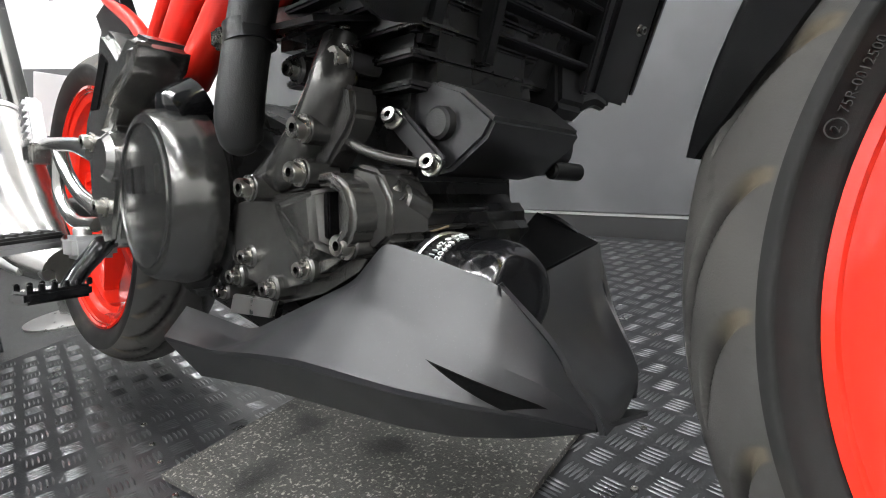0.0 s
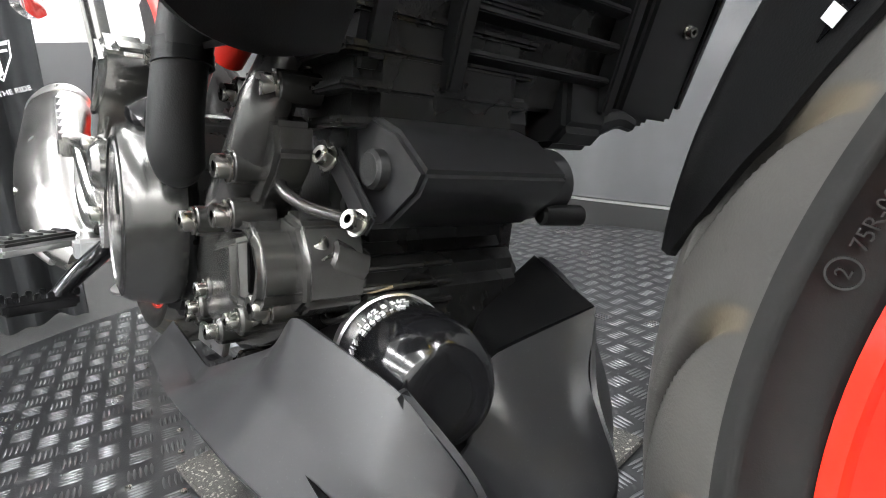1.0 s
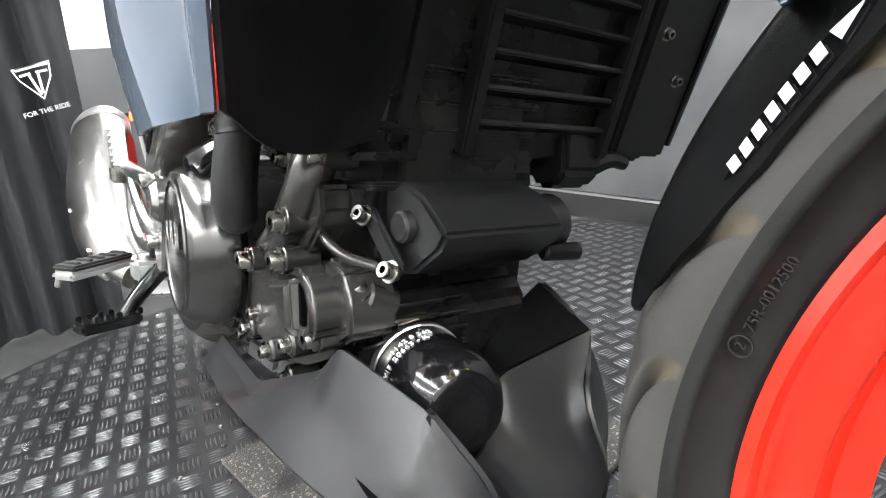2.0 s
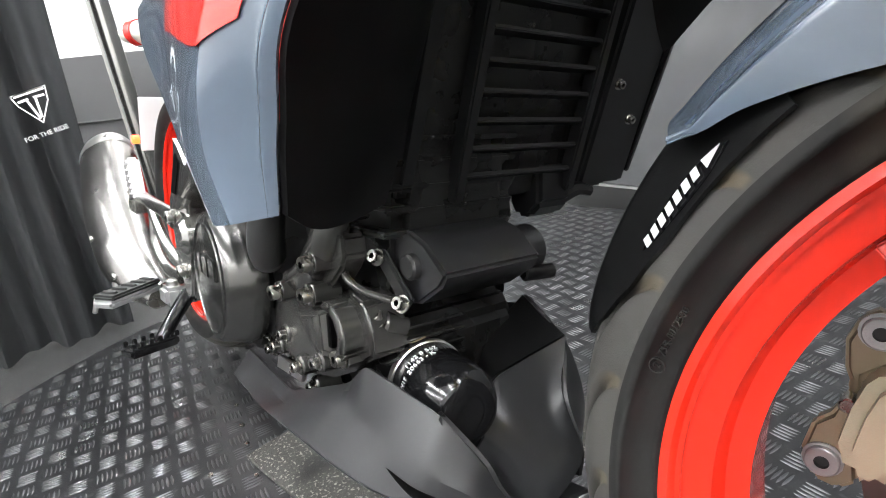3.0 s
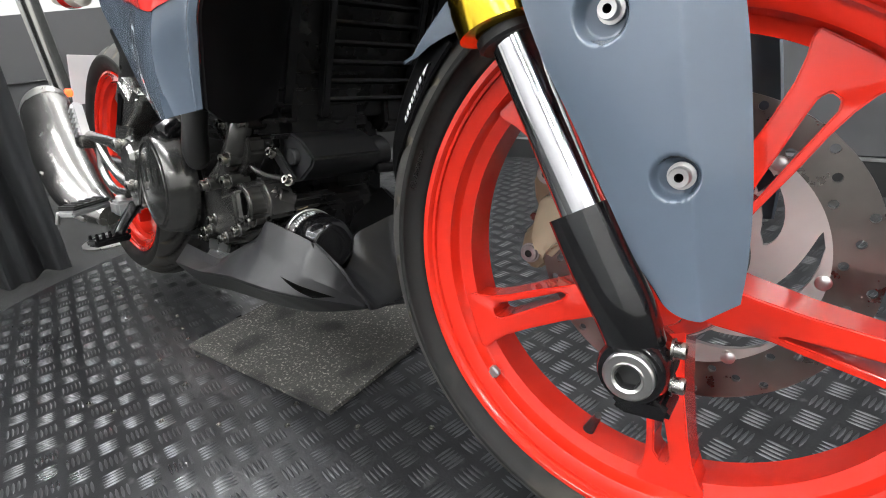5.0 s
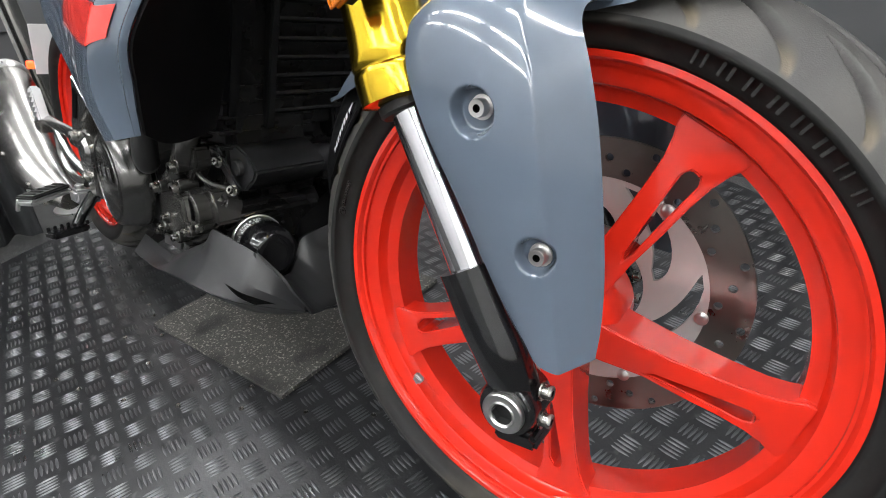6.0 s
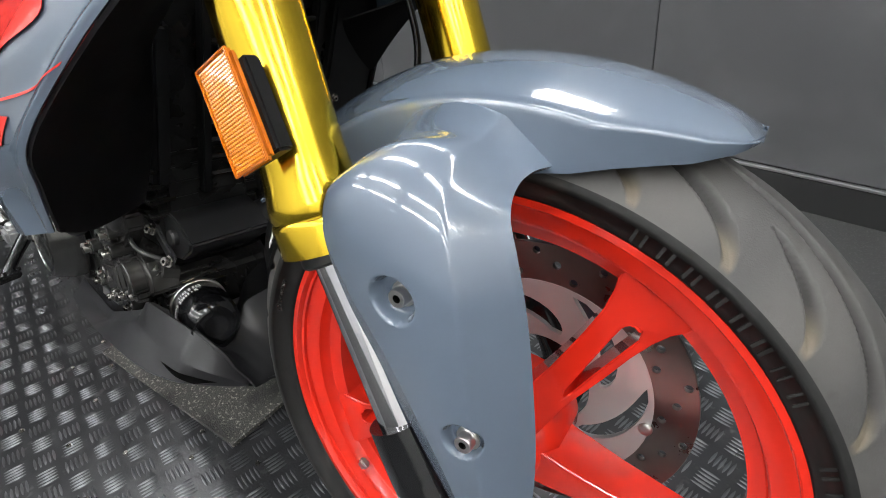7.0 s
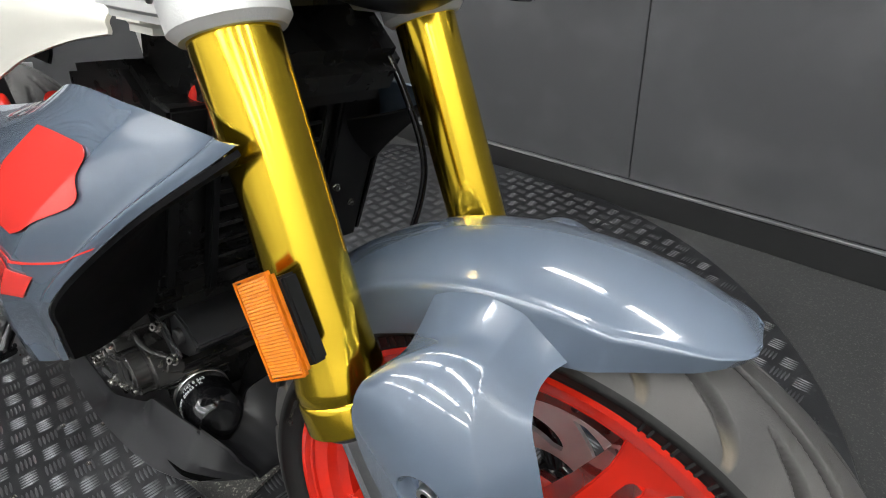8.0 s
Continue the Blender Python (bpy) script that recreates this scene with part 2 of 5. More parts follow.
def loft(rows, nu, nv, thick=0.003, change=None):
    """A shell through a net of points, rows by columns, spline-smoothed to nv x nu cells; change(p, u, v) moves each point."""
    across = [smooth_path(r, nu) for r in rows]
    cols = [smooth_path([a[j] for a in across], nv) for j in range(nu + 1)]
    net = [[cols[j][i].copy() for j in range(nu + 1)] for i in range(nv + 1)]
    if change:
        net = [[change(p, j / nu, i / nv) for j, p in enumerate(r)] for i, r in enumerate(net)]
    return shell(net, thick)


def shell(net, thick, wrap=False):
    bm = bmesh.new()
    nv, nu = len(net), len(net[0])
    top = [[bm.verts.new(p) for p in r] for r in net]
    nor = []
    for i in range(nv):
        nor.append([])
        for j in range(nu):
            a = net[min(i + 1, nv - 1)][j] - net[max(i - 1, 0)][j]
            b = net[i][min(j + 1, nu - 1)] - net[i][max(j - 1, 0)]
            nor[-1].append(a.cross(b).normalized())
    low = [[bm.verts.new(net[i][j] + nor[i][j] * thick) for j in range(nu)] for i in range(nv)]
    for i in range(nv - 1):
        for j in range(nu - 1):
            bm.faces.new((top[i][j], top[i][j + 1], top[i + 1][j + 1], top[i + 1][j]))
            bm.faces.new((low[i][j], low[i + 1][j], low[i + 1][j + 1], low[i][j + 1]))
    edge = [(0, j) for j in range(nu)] + [(i, nu - 1) for i in range(1, nv)] + [(nv - 1, j) for j in range(nu - 2, -1, -1)] + [(i, 0) for i in range(nv - 2, 0, -1)]
    for (a, b), (c, d) in zip(edge, edge[1:] + edge[:1]):
        bm.faces.new((top[a][b], low[a][b], low[c][d], top[c][d]))
    return bm


def lettering(text, size, depth=0.0004):
    """Flat letters in the xy plane, centred, as a bmesh."""
    cu = bpy.data.curves.new("letters", "FONT")
    cu.body, cu.size, cu.extrude, cu.align_x, cu.align_y = text, size, depth, "CENTER", "CENTER"
    cu.resolution_u = 3
    tmp = bpy.data.objects.new("letters", cu)
    me = tmp.to_mesh()
    bm = bmesh.new()
    bm.from_mesh(me)
    tmp.to_mesh_clear()
    bpy.data.objects.remove(tmp)
    bpy.data.curves.remove(cu)
    return bm


def on_plane(origin, right, up):
    """A pose whose x runs along right and y along up."""
    x = Vector(right).normalized()
    z = x.cross(Vector(up)).normalized()
    y = z.cross(x)
    return Matrix.Translation(origin) @ Matrix((x, y, z)).transposed().to_4x4()


def bolt_mesh(name, r, h, material, washer=1.35, dark=None):
    """A socket-head bolt along +y with a hexagon hole and a washer; dark paints the hole's shade."""
    bm = rev([(0.0, h * 0.45), (r * 0.42, h * 0.45), (r * 0.44, h * 0.98), (r * 0.92, h), (r, h * 0.88), (r, 0.0008), (r * washer, 0.0008), (r * washer, -0.0006), (0, -0.0006)], 18, closed=False)
    for f in bm.faces:
        c = f.calc_center_median()
        if math.hypot(c.x, c.z) < r * 0.44 and dark:
            f.material_index = 1
    return to_mesh(name, bm, [material, dark] if dark else material)


def facing(p, d):
    """A pose at p with y along d."""
    return aim(p, Vector(p) + Vector(d))


# ---- motorcycle ----
bike = empty("motorcycle", (-0.68, 0.0, 0.0), "grey and red naked motorcycle leaning on a checker-plate platform", "motorcycle")
RAKE = 0.322
BOLT_L = bolt_mesh("bolt", 0.0075, 0.009, M_BOLT, dark=M_HOLE_SHADE)
BOLT_M = bolt_mesh("bolt", 0.0058, 0.008, M_BOLT, dark=M_HOLE_SHADE)
BOLT_S = bolt_mesh("bolt", 0.0042, 0.006, M_BOLT, dark=M_HOLE_SHADE)


def bolt(p, d, parent, mesh=BOLT_M, at=LEAN_FRAME):
    return part("bolt", mesh, None, parent, "", at @ facing(p, d))


def arc_text(text, size, radius, middle, y, depth):
    """Raised letters on a sidewall that faces -y, reading along the arc."""
    bm = lettering(text, size, depth)
    for v in bm.verts:
        a = middle - v.co.x / radius
        r = radius + v.co.y
        v.co = Vector((r * math.cos(a), y - v.co.z, r * math.sin(a)))
    return bm


def tyre_mesh(name, profile, grooves, n, depth):
    """A tyre with long curved grooves sunk in its crown, long and short in turn on either side."""
    m = len(profile)
    half = max(abs(y) for r, y in profile)
    top = profile[m // 2][0]
    pitch = 360.0 / grooves

    def sunk(deg, r, y):
        u = abs(y) / half / 0.965
        if r < top - 0.036 or u > 1.0 or u < 0.07:
            return 0.0
        bend = 42 * (1 - u) ** 1.8
        slope = radians(42 * 1.8 * (1 - u) ** 0.8) * top / half
        shift = 0 if y < 0 else pitch * 0.27
        best = 1.0
        for start, least in ((0.0, 0.07), (pitch / 2, 0.50)):
            if u < least:
                continue
            d = (deg - bend - start - shift + pitch / 2) % pitch - pitch / 2
            wide = 0.0044 * min(1.0, 0.35 + (u - least) * 5)
            best = min(best, abs(radians(d)) * top / math.sqrt(1 + slope * slope) / wide)
        return max(0.0, min(1.0, (1.0 - best) * 1.7))

    verts, faces, slots = [], [], []
    deep, ends = [], []
    for k in range(n):
        a = 2 * math.pi * k / n
        ca, sa = math.cos(a), math.sin(a)
        for r, y in profile:
            c = sunk(math.degrees(a), r, y)
            u = abs(y) / half
            # Painted groove shade, fading out towards the shoulder.
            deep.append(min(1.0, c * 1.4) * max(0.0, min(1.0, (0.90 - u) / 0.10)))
            ends.append(0.7 * min(1.0, c * 1.4) * max(0.0, min(1.0, (u - 0.66) / 0.16)) * max(0.0, min(1.0, (0.965 - u) / 0.05)))
            q = r - depth * c * max(0.0, min(1.0, (0.95 - u) / 0.25))
            verts.append((q * ca, y, q * sa))
    for k in range(n):
        p, q = k * m, (k + 1) % n * m
        for j in range(m - 1):
            faces.append((p + j, p + j + 1, q + j + 1, q + j))
            slots.append(1 if min(profile[j][0], profile[j + 1][0]) > top - 0.037 else 0)
        faces.append((p + m - 1, p, q, q + m - 1))
        slots.append(0)
    me = bpy.data.meshes.new(name)
    me.from_pydata(verts, [], faces)
    me.materials.append(M_TYRE)
    me.materials.append(M_CROWN)
    me.polygons.foreach_set("material_index", slots)
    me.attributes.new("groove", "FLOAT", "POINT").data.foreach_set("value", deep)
    me.attributes.new("groove_end", "FLOAT", "POINT").data.foreach_set("value", ends)
    me.shade_smooth()
    return me


def crown(bead, wide, radius, half, steps):
    """A tyre's section: bead, bulging sidewall, round crown."""
    side = [(bead, half * 0.74), (bead + 0.004, half * 0.80), (bead + 0.0045, half * 0.83), (bead + 0.007, half * 0.84), (bead + 0.010, half * 0.90), (bead + 0.02, half * 0.97), (wide, half), (wide + 0.004, half * 0.995), (wide + 0.0075, half * 0.965)]
    r0, y0 = side[-1]
    top = []
    for k in range(1, steps):
        u = k / steps
        y = y0 * (1 - u)
        top.append((radius - (radius - r0) * (y / y0) ** 2.3, y))
    right = [(r, -y) for r, y in side + top]
    return right + [(radius, 0.0)] + list(reversed(side + top))


def rim_mesh(name, r, half, depth):
    side = [(r, half - 0.003), (r, half), (r - 0.005, half + 0.0005), (r - 0.0065, half - 0.0015), (r - 0.0085, half - 0.0075), (r - 0.010, half - 0.009), (r - 0.022, half - 0.011), (r - 0.0245, half - 0.0125), (r - 0.027, half - 0.022), (r - 0.0285, half - 0.024), (r - depth, half - 0.028)]
    prof = [(r - 0.01, -half + 0.005), (r - 0.01, half - 0.005)] + side + [(q, -y) for q, y in reversed(side)]
    return to_mesh(name, rev(prof, 160), M_RED, 24)


def plate_mesh(loops, y0, y1, bevel=0.0):
    """A flat plate between y0 and y1: the first loop is its outline, the others are openings."""
    bm = bmesh.new()
    for loop in loops:
        vs = [bm.verts.new((x, y0, z)) for x, z in loop]
        for p, q in zip(vs, vs[1:] + vs[:1]):
            bm.edges.new((p, q))
    bmesh.ops.triangle_fill(bm, use_beauty=True, edges=bm.edges[:], normal=(0, -1, 0))
    bmesh.ops.dissolve_limit(bm, angle_limit=0.01, verts=bm.verts[:], edges=bm.edges[:]) if bevel else None
    grown = bmesh.ops.extrude_face_region(bm, geom=bm.faces[:])
    for v in grown["geom"]:
        if isinstance(v, bmesh.types.BMVert):
            v.co.y = y1
    bmesh.ops.recalc_face_normals(bm, faces=bm.faces)
    if bevel:
        bevelled(bm, bevel, 3)
        bmesh.ops.triangulate(bm, faces=[f for f in bm.faces if len(f.verts) > 4])
    return bm


def ring(cx, cz, r, n=14):
    return [(cx + r * math.cos(2 * math.pi * k / n), cz + r * math.sin(2 * math.pi * k / n)) for k in range(n)]


def spoke_mesh():
    """One cast spoke: a broad arm and a thin one that meet at the hub and at the rim and leave a slot."""
    arm = [(0.02, -0.027), (0.05, -0.024), (0.085, -0.024), (0.12, -0.028), (0.150, -0.030), (0.170, -0.032), (0.184, -0.033), (0.196, -0.037), (0.204, -0.038), (0.204, 0.028), (0.196, 0.028), (0.186, 0.025), (0.170, 0.023), (0.145, 0.021), (0.10, 0.019), (0.06, 0.021), (0.02, 0.026)]
    slot = [(0.086, -0.0140), (0.093, -0.0095), (0.125, -0.0060), (0.155, -0.0025), (0.168, -0.0015), (0.174, -0.006), (0.173, -0.016), (0.166, -0.0215), (0.150, -0.0205), (0.12, -0.0180), (0.093, -0.0170)]
    slim = [[(x, z * (0.72 if x < 0.165 else 0.72 + 0.2 * min(1, (x - 0.165) / 0.03))) for x, z in loop] for loop in (arm, slot)]
    bm = plate_mesh(slim, -0.026, 0.004, 0.0026)
    for v in bm.verts:
        v.co.y += 0.012 * (1 - min(1.0, abs(v.co.x - 0.03) / 0.16)) * (-1 if v.co.y < 0 else 1)
        if v.co.y < 0 and v.co.z < -0.012 and v.co.x > 0.08:
            v.co.y += 0.005
    return to_mesh("spoke", bm, M_RED, 40)


def disc_mesh(r0, r1, y0, y1):
    """A brake disc: a flat ring drilled in three rows."""
    loops = [ring(0, 0, r1, 160), ring(0, 0, r0, 120)]
    for k in range(42):
        a = 2 * math.pi * k / 42
        r = (r0 + r1) / 2 + (-0.0115, 0.0, 0.0115)[k % 3]
        loops.append(ring(r * math.cos(a), r * math.sin(a), 0.0040, 12))
    return plate_mesh(loops, y0, y1)


def carrier_mesh(r0, r1, y0, y1):
    """The disc's carrier: a ring with six swept leaf-shaped openings."""
    loops = [ring(0, 0, r1, 120), ring(0, 0, r0, 60)]
    for k in range(6):
        a = k * math.pi / 3 + 0.3
        left, right = [], []
        for i in range(13):
            s = i / 12
            r = r0 + 0.010 + (r1 - r0 - 0.015) * s
            t = a + 0.95 * s ** 1.2
            w = 0.042 * math.sin(math.pi * (0.06 + 0.9 * s)) ** 0.6 * (0.7 + 0.5 * s)
            left.append((r * math.cos(t + w / r / 2), r * math.sin(t + w / r / 2)))
            right.append((r * math.cos(t - w / r / 2), r * math.sin(t - w / r / 2)))
        loops.append(right + list(reversed(left)))
    return plate_mesh(loops, y0, y1)


# front wheel
wheel = part("front_wheel", rev([(0.0, -0.062), (0.018, -0.062), (0.026, -0.058), (0.032, -0.045), (0.045, -0.034), (0.052, -0.02), (0.052, 0.03), (0.04, 0.045), (0.03, 0.058), (0, 0.058)], 40, closed=False), M_RED, bike, "red cast five-spoke front wheel", FORK_FRAME)
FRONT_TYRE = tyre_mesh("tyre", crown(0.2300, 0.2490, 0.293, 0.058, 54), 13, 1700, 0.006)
tyre = part("tyre", FRONT_TYRE, None, wheel, "black road tyre with curved grooves, shade painted in, dusty at the ends", FORK_FRAME)
part("rim", rim_mesh("rim", 0.2325, 0.046, 0.040), None, wheel, "", FORK_FRAME)
SPOKE = spoke_mesh()
for k in range(5):
    part("spoke", SPOKE, None, wheel, "", FORK_FRAME @ pose(0, 0, 0, 0, -(57.5 + 72 * k), 0))
part("brake_disc", disc_mesh(0.112, 0.150, 0.062, 0.067), M_DISC, wheel, "drilled steel brake disc", FORK_FRAME)
part("disc_carrier", carrier_mesh(0.052, 0.112, 0.0615, 0.0675), M_CARRIER, wheel, "pale grey swept disc carrier", FORK_FRAME)
RIVET = to_mesh("disc_rivet", rev([(0, -0.002), (0.0045, -0.002), (0.0065, -0.0005), (0.0065, 0.002), (0, 0.002)], 18, closed=False), M_STEEL)
for k in range(6):
    a = k * math.pi / 3 + 0.9
    part("disc_rivet", RIVET, None, wheel, "", FORK_FRAME @ pose(0.1085 * math.cos(a), 0.0605, 0.1085 * math.sin(a)))
part("balance_weight", moved(box(-0.006, 0.006, -0.004, 0.004, -0.009, 0.009, 0.002), pose(-0.168, -0.030, -0.124, 0, 40, 0)), M_STEEL, wheel, "small zinc balance weight", FORK_FRAME)
part("valve", sweep([(-0.074, -0.004, -0.178), (-0.066, -0.008, -0.162), (-0.060, -0.016, -0.150)], [0.006, 0.0045, 0.0035], 8, 10), M_RUBBER, wheel, "black rubber tyre valve", FORK_FRAME)
for text, size, r, deg in (("75R-0012500", 0.0055, 0.2430, 156.2), ("2", 0.0052, 0.2430, 161.2)):
    part("sidewall_text", arc_text(text, size, r, radians(deg), -0.0560, 0.0008), M_TYRE, wheel, "", FORK_FRAME)
ring_mark = moved(rev([(0.0036, -0.0006), (0.0042, -0.0006), (0.0042, 0.0006), (0.0036, 0.0006)], 24), pose(0.2430 * math.cos(radians(161.2)), -0.0565, 0.2430 * math.sin(radians(161.2))))
part("sidewall_text", ring_mark, M_TYRE, wheel, "", FORK_FRAME)
marks = random.Random(5)
for start, count in ((66, 8), (24, 6), (118, 5), (-20, 8)):
    for k in range(count):
        a = radians(start - k * 4.3)
        m = Matrix.Translation((0.2440 * math.cos(a), -0.0562, 0.2440 * math.sin(a))) @ Matrix.Rotation(-a + math.pi / 2, 4, "Y")
        wide = marks.uniform(0.0007, 0.0013)
        stroke = join(box(-0.0036 - wide, -0.0036 + wide, -0.0002, 0.001, -0.0046, 0.0046, 0.0003), box(0.0030 - wide, 0.0030 + wide, -0.0002, 0.001, -0.0046, 0.0046, 0.0003))
        part("sidewall_mark", moved(stroke, m @ Matrix.Rotation(-0.10, 4, "X")), M_TYRE, wheel, "", FORK_FRAME)

# brake caliper on the far fork leg
caliper = part("brake_caliper", slab([(-0.100, 0.060), (-0.122, 0.058), (-0.140, 0.054), (-0.150, 0.042), (-0.156, 0.025), (-0.161, 0.001), (-0.156, -0.019), (-0.142, -0.024), (-0.130, -0.010), (-0.110, 0.006), (-0.096, 0.024), (-0.092, 0.046)], 0.050, 0.098, 0.009, 4), M_CALIPER, bike, "beige two-piston brake caliper", FORK_FRAME)
part("caliper_bracket", slab([(-0.157, 0.077), (-0.146, 0.085), (-0.132, 0.080), (-0.124, 0.060), (-0.140, 0.050), (-0.152, 0.040), (-0.156, 0.018), (-0.152, -0.010), (-0.150, -0.032), (-0.160, -0.040), (-0.174, -0.037), (-0.182, -0.020), (-0.176, 0.004), (-0.167, 0.012), (-0.161, 0.023), (-0.158, 0.033), (-0.162, 0.044), (-0.163, 0.062)], 0.071, 0.084, 0.003, 3), M_BRONZE, caliper, "bronze caliper bracket", FORK_FRAME)
part("caliper_seam", sweep([(-0.098, 0.0492, 0.020), (-0.112, 0.0492, 0.012), (-0.118, 0.0492, 0.004), (-0.134, 0.0494, -0.006)], 0.0013, 14, 8), M_BRONZE, caliper, "", FORK_FRAME)
part("caliper_lug", tube((-0.112, 0.046, 0.048), (-0.112, 0.060, 0.048), 0.0075, 20, 0.002), M_CALIPER, caliper, "", FORK_FRAME)
BOLT_T = bolt_mesh("bolt", 0.0098, 0.005, M_CAST, 1.18, M_SKIRT)
for x, z in ((-0.146, 0.071), (-0.169, -0.020)):
    part("bolt", BOLT_T, None, caliper, "", FORK_FRAME @ facing((x, 0.0695, z), (0, -1, 0)))
part("bleed_nipple", tube((-0.158, 0.070, 0.026), (-0.158, 0.058, 0.025), 0.0050, 14, 0.001), M_BOLT, caliper, "", FORK_FRAME)

# fork legs
FORK_Y = -0.125
FORK_FAR = 0.120


def fork_at(z, y):
    return Vector((-0.0890 - RAKE * (z - 0.2) - (0.130 * (z - 0.2) if z < 0.2 else 0.0), y + (0.06 * (z - 0.1) if y < 0 else 0.0), z))


def fork_leg(y, name):
    s = -1 if y < 0 else 1
    foot = y
    leg = part(name, rod(fork_at(0.200, y), fork_at(0.60, y), [(0.0265, 0), (0.0330, 0.004), (0.0336, 0.050), (0.0330, 0.058), (0.0322, 0.060), (0.0322, 0.064), (0.0332, 0.068), (0.0326, 0.085), (0.0302, 0.12), (0.0290, 0.16), (0.0285, 1.0)], 48), M_GOLD, bike, "gold anodised upper fork tube", FORK_FRAME)
    part("dust_seal", tube(fork_at(0.192, y), fork_at(0.201, y), 0.0225, 32, 0.002), M_RUBBER, leg, "black rubber dust seal", FORK_FRAME)
    part("stanchion", tube(fork_at(0.068, y) + Vector((0.003, 0, 0)), fork_at(0.196, y) + Vector((0.003, 0, 0)), 0.0168, 40), M_CHROME, leg, "polished chrome fork stanchion", FORK_FRAME)
    a, b = fork_at(0.080, y), Vector((0.004, y, -0.012))
    low = part("fork_bottom", sweep([a, fork_at(0.044, y), fork_at(0.016, y) + Vector((0.002, 0, 0)), b], [0.0226, 0.0224, 0.0212, 0.020], 24, 36), M_GLOSSBLACK, leg, "gloss black fork bottom", FORK_FRAME, 70)
    part("axle_clamp", moved(rev([(0.0165, -0.019), (0.0215, -0.019), (0.0240, -0.015), (0.0240, 0.017), (0.0215, 0.020), (0.0165, 0.020)], 44), pose(0.005, foot, -0.026)), M_GLOSSBLACK, leg, "", FORK_FRAME, 50)
    part("pinch_lug", slab([(-0.005, -0.044), (0.025, -0.044), (0.031, -0.050), (0.029, -0.059), (-0.003, -0.059), (-0.009, -0.053)], foot - 0.016, foot + 0.017, 0.003), M_GLOSSBLACK, leg, "", FORK_FRAME)
    part("axle_end", moved(rev([(0.008, 0.006), (0.0088, -0.002), (0.0105, -0.0035), (0.0112, -0.002), (0.0160, -0.002), (0.0172, -0.0008), (0.0172, 0.02), (0.008, 0.02)], 40), pose(0.005, foot + s * 0.022, -0.026, 0, 0, 0 if s < 0 else 180)), M_STEEL, leg, "silver hollow axle end", FORK_FRAME)
    # Skirting black here puts the hex hole's shade into the colour.
    part("axle_socket", moved(rev([(0.0, 0.004), (0.0082, 0.004), (0.0082, -0.0018), (0.0098, -0.0018), (0.0098, 0.02), (0, 0.02)], 6, closed=False), pose(0.005, foot + s * 0.022, -0.026, 0, 0, 0 if s < 0 else 180)), M_SKIRT, leg, "", FORK_FRAME)
    for dz in (-0.011, -0.037):
        part("bolt", BOLT_M, None, leg, "", FORK_FRAME @ facing((0.028, foot, dz), (1, 0, 0)))
    return leg


fork_leg(FORK_Y, "fork_leg")
fork_leg(FORK_FAR, "fork_leg")

# amber reflector on the fork
REFLECTOR_AT = Matrix.Translation((-0.105, -0.164, 0.2975)) @ Matrix.Rotation(-0.49, 4, "Y") @ Matrix.Rotation(-0.13, 4, "X") @ Matrix.Scale(0.90, 4)
reflector = part("reflector", moved(box(-0.0185, 0.0185, -0.004, 0.004, -0.036, 0.036, 0.003), REFLECTOR_AT), M_ORANGE, bike, "amber rectangular side reflector", FORK_FRAME)
part("reflector_bracket", moved(box(-0.016, 0.021, 0.004, 0.017, -0.032, 0.030, 0.002), REFLECTOR_AT), M_BLACK, reflector, "black plastic bracket", FORK_FRAME)
part("bracket_stub", moved(box(-0.016, -0.006, 0.016, 0.042, -0.006, 0.006, 0.001), REFLECTOR_AT), M_BLACK, reflector, "", FORK_FRAME)


def facets():
    """Small pyramids in rows, as inside a moulded reflector."""
    verts, faces = [], []
    for i in range(14):
        for k in range(29):
            x, z, h = -0.0163 + i * 0.00233, -0.0336 + k * 0.00232, 0.00104
            b = len(verts)
            verts += [(x, -0.0041, z), (x + 2 * h, -0.0041, z), (x + 2 * h, -0.0041, z + 2 * h), (x, -0.0041, z + 2 * h), (x + h, -0.0050, z + h)]
            faces += [(b, b + 1, b + 4), (b + 1, b + 2, b + 4), (b + 2, b + 3, b + 4), (b + 3, b, b + 4)]
    me = bpy.data.meshes.new("reflector_relief")
    me.from_pydata(verts, [], faces)
    me.transform(REFLECTOR_AT)
    me.materials.append(M_AMBER)
    return me


tagged(part("reflector_relief", facets(), None, reflector, "", FORK_FRAME), kind="stuff")
for x0, x1, z0, z1 in ((-0.0185, -0.0168, -0.036, 0.036), (0.0168, 0.0185, -0.036, 0.036), (-0.0168, 0.0168, -0.036, -0.0342), (-0.0168, 0.0168, 0.0342, 0.036)):
    part("reflector_rim", moved(box(x0, x1, -0.0055, -0.003, z0, z1, 0.0006), REFLECTOR_AT), M_ORANGE, reflector, "", FORK_FRAME)


# front mudguard
GUARD_LOW = [(61.5, 0.3165), (63.0, 0.3060), (66.0, 0.2930), (70.0, 0.2825), (78.0, 0.2640), (83.0, 0.2570), (90.0, 0.2550), (112.0, 0.2545), (120.5, 0.2565), (124.8, 0.2620), (130.5, 0.2745), (134.4, 0.2830), (137.3, 0.2870), (139.6, 0.2940), (143.0, 0.3060)]


def along(table, u):
    """A value read smoothly from a table of (place, value)."""
    for (a, p), (b, q) in zip(table, table[1:]):
        if u <= b:
            return p + (q - p) * max(0.0, (u - a) / (b - a))
    return table[-1][1]


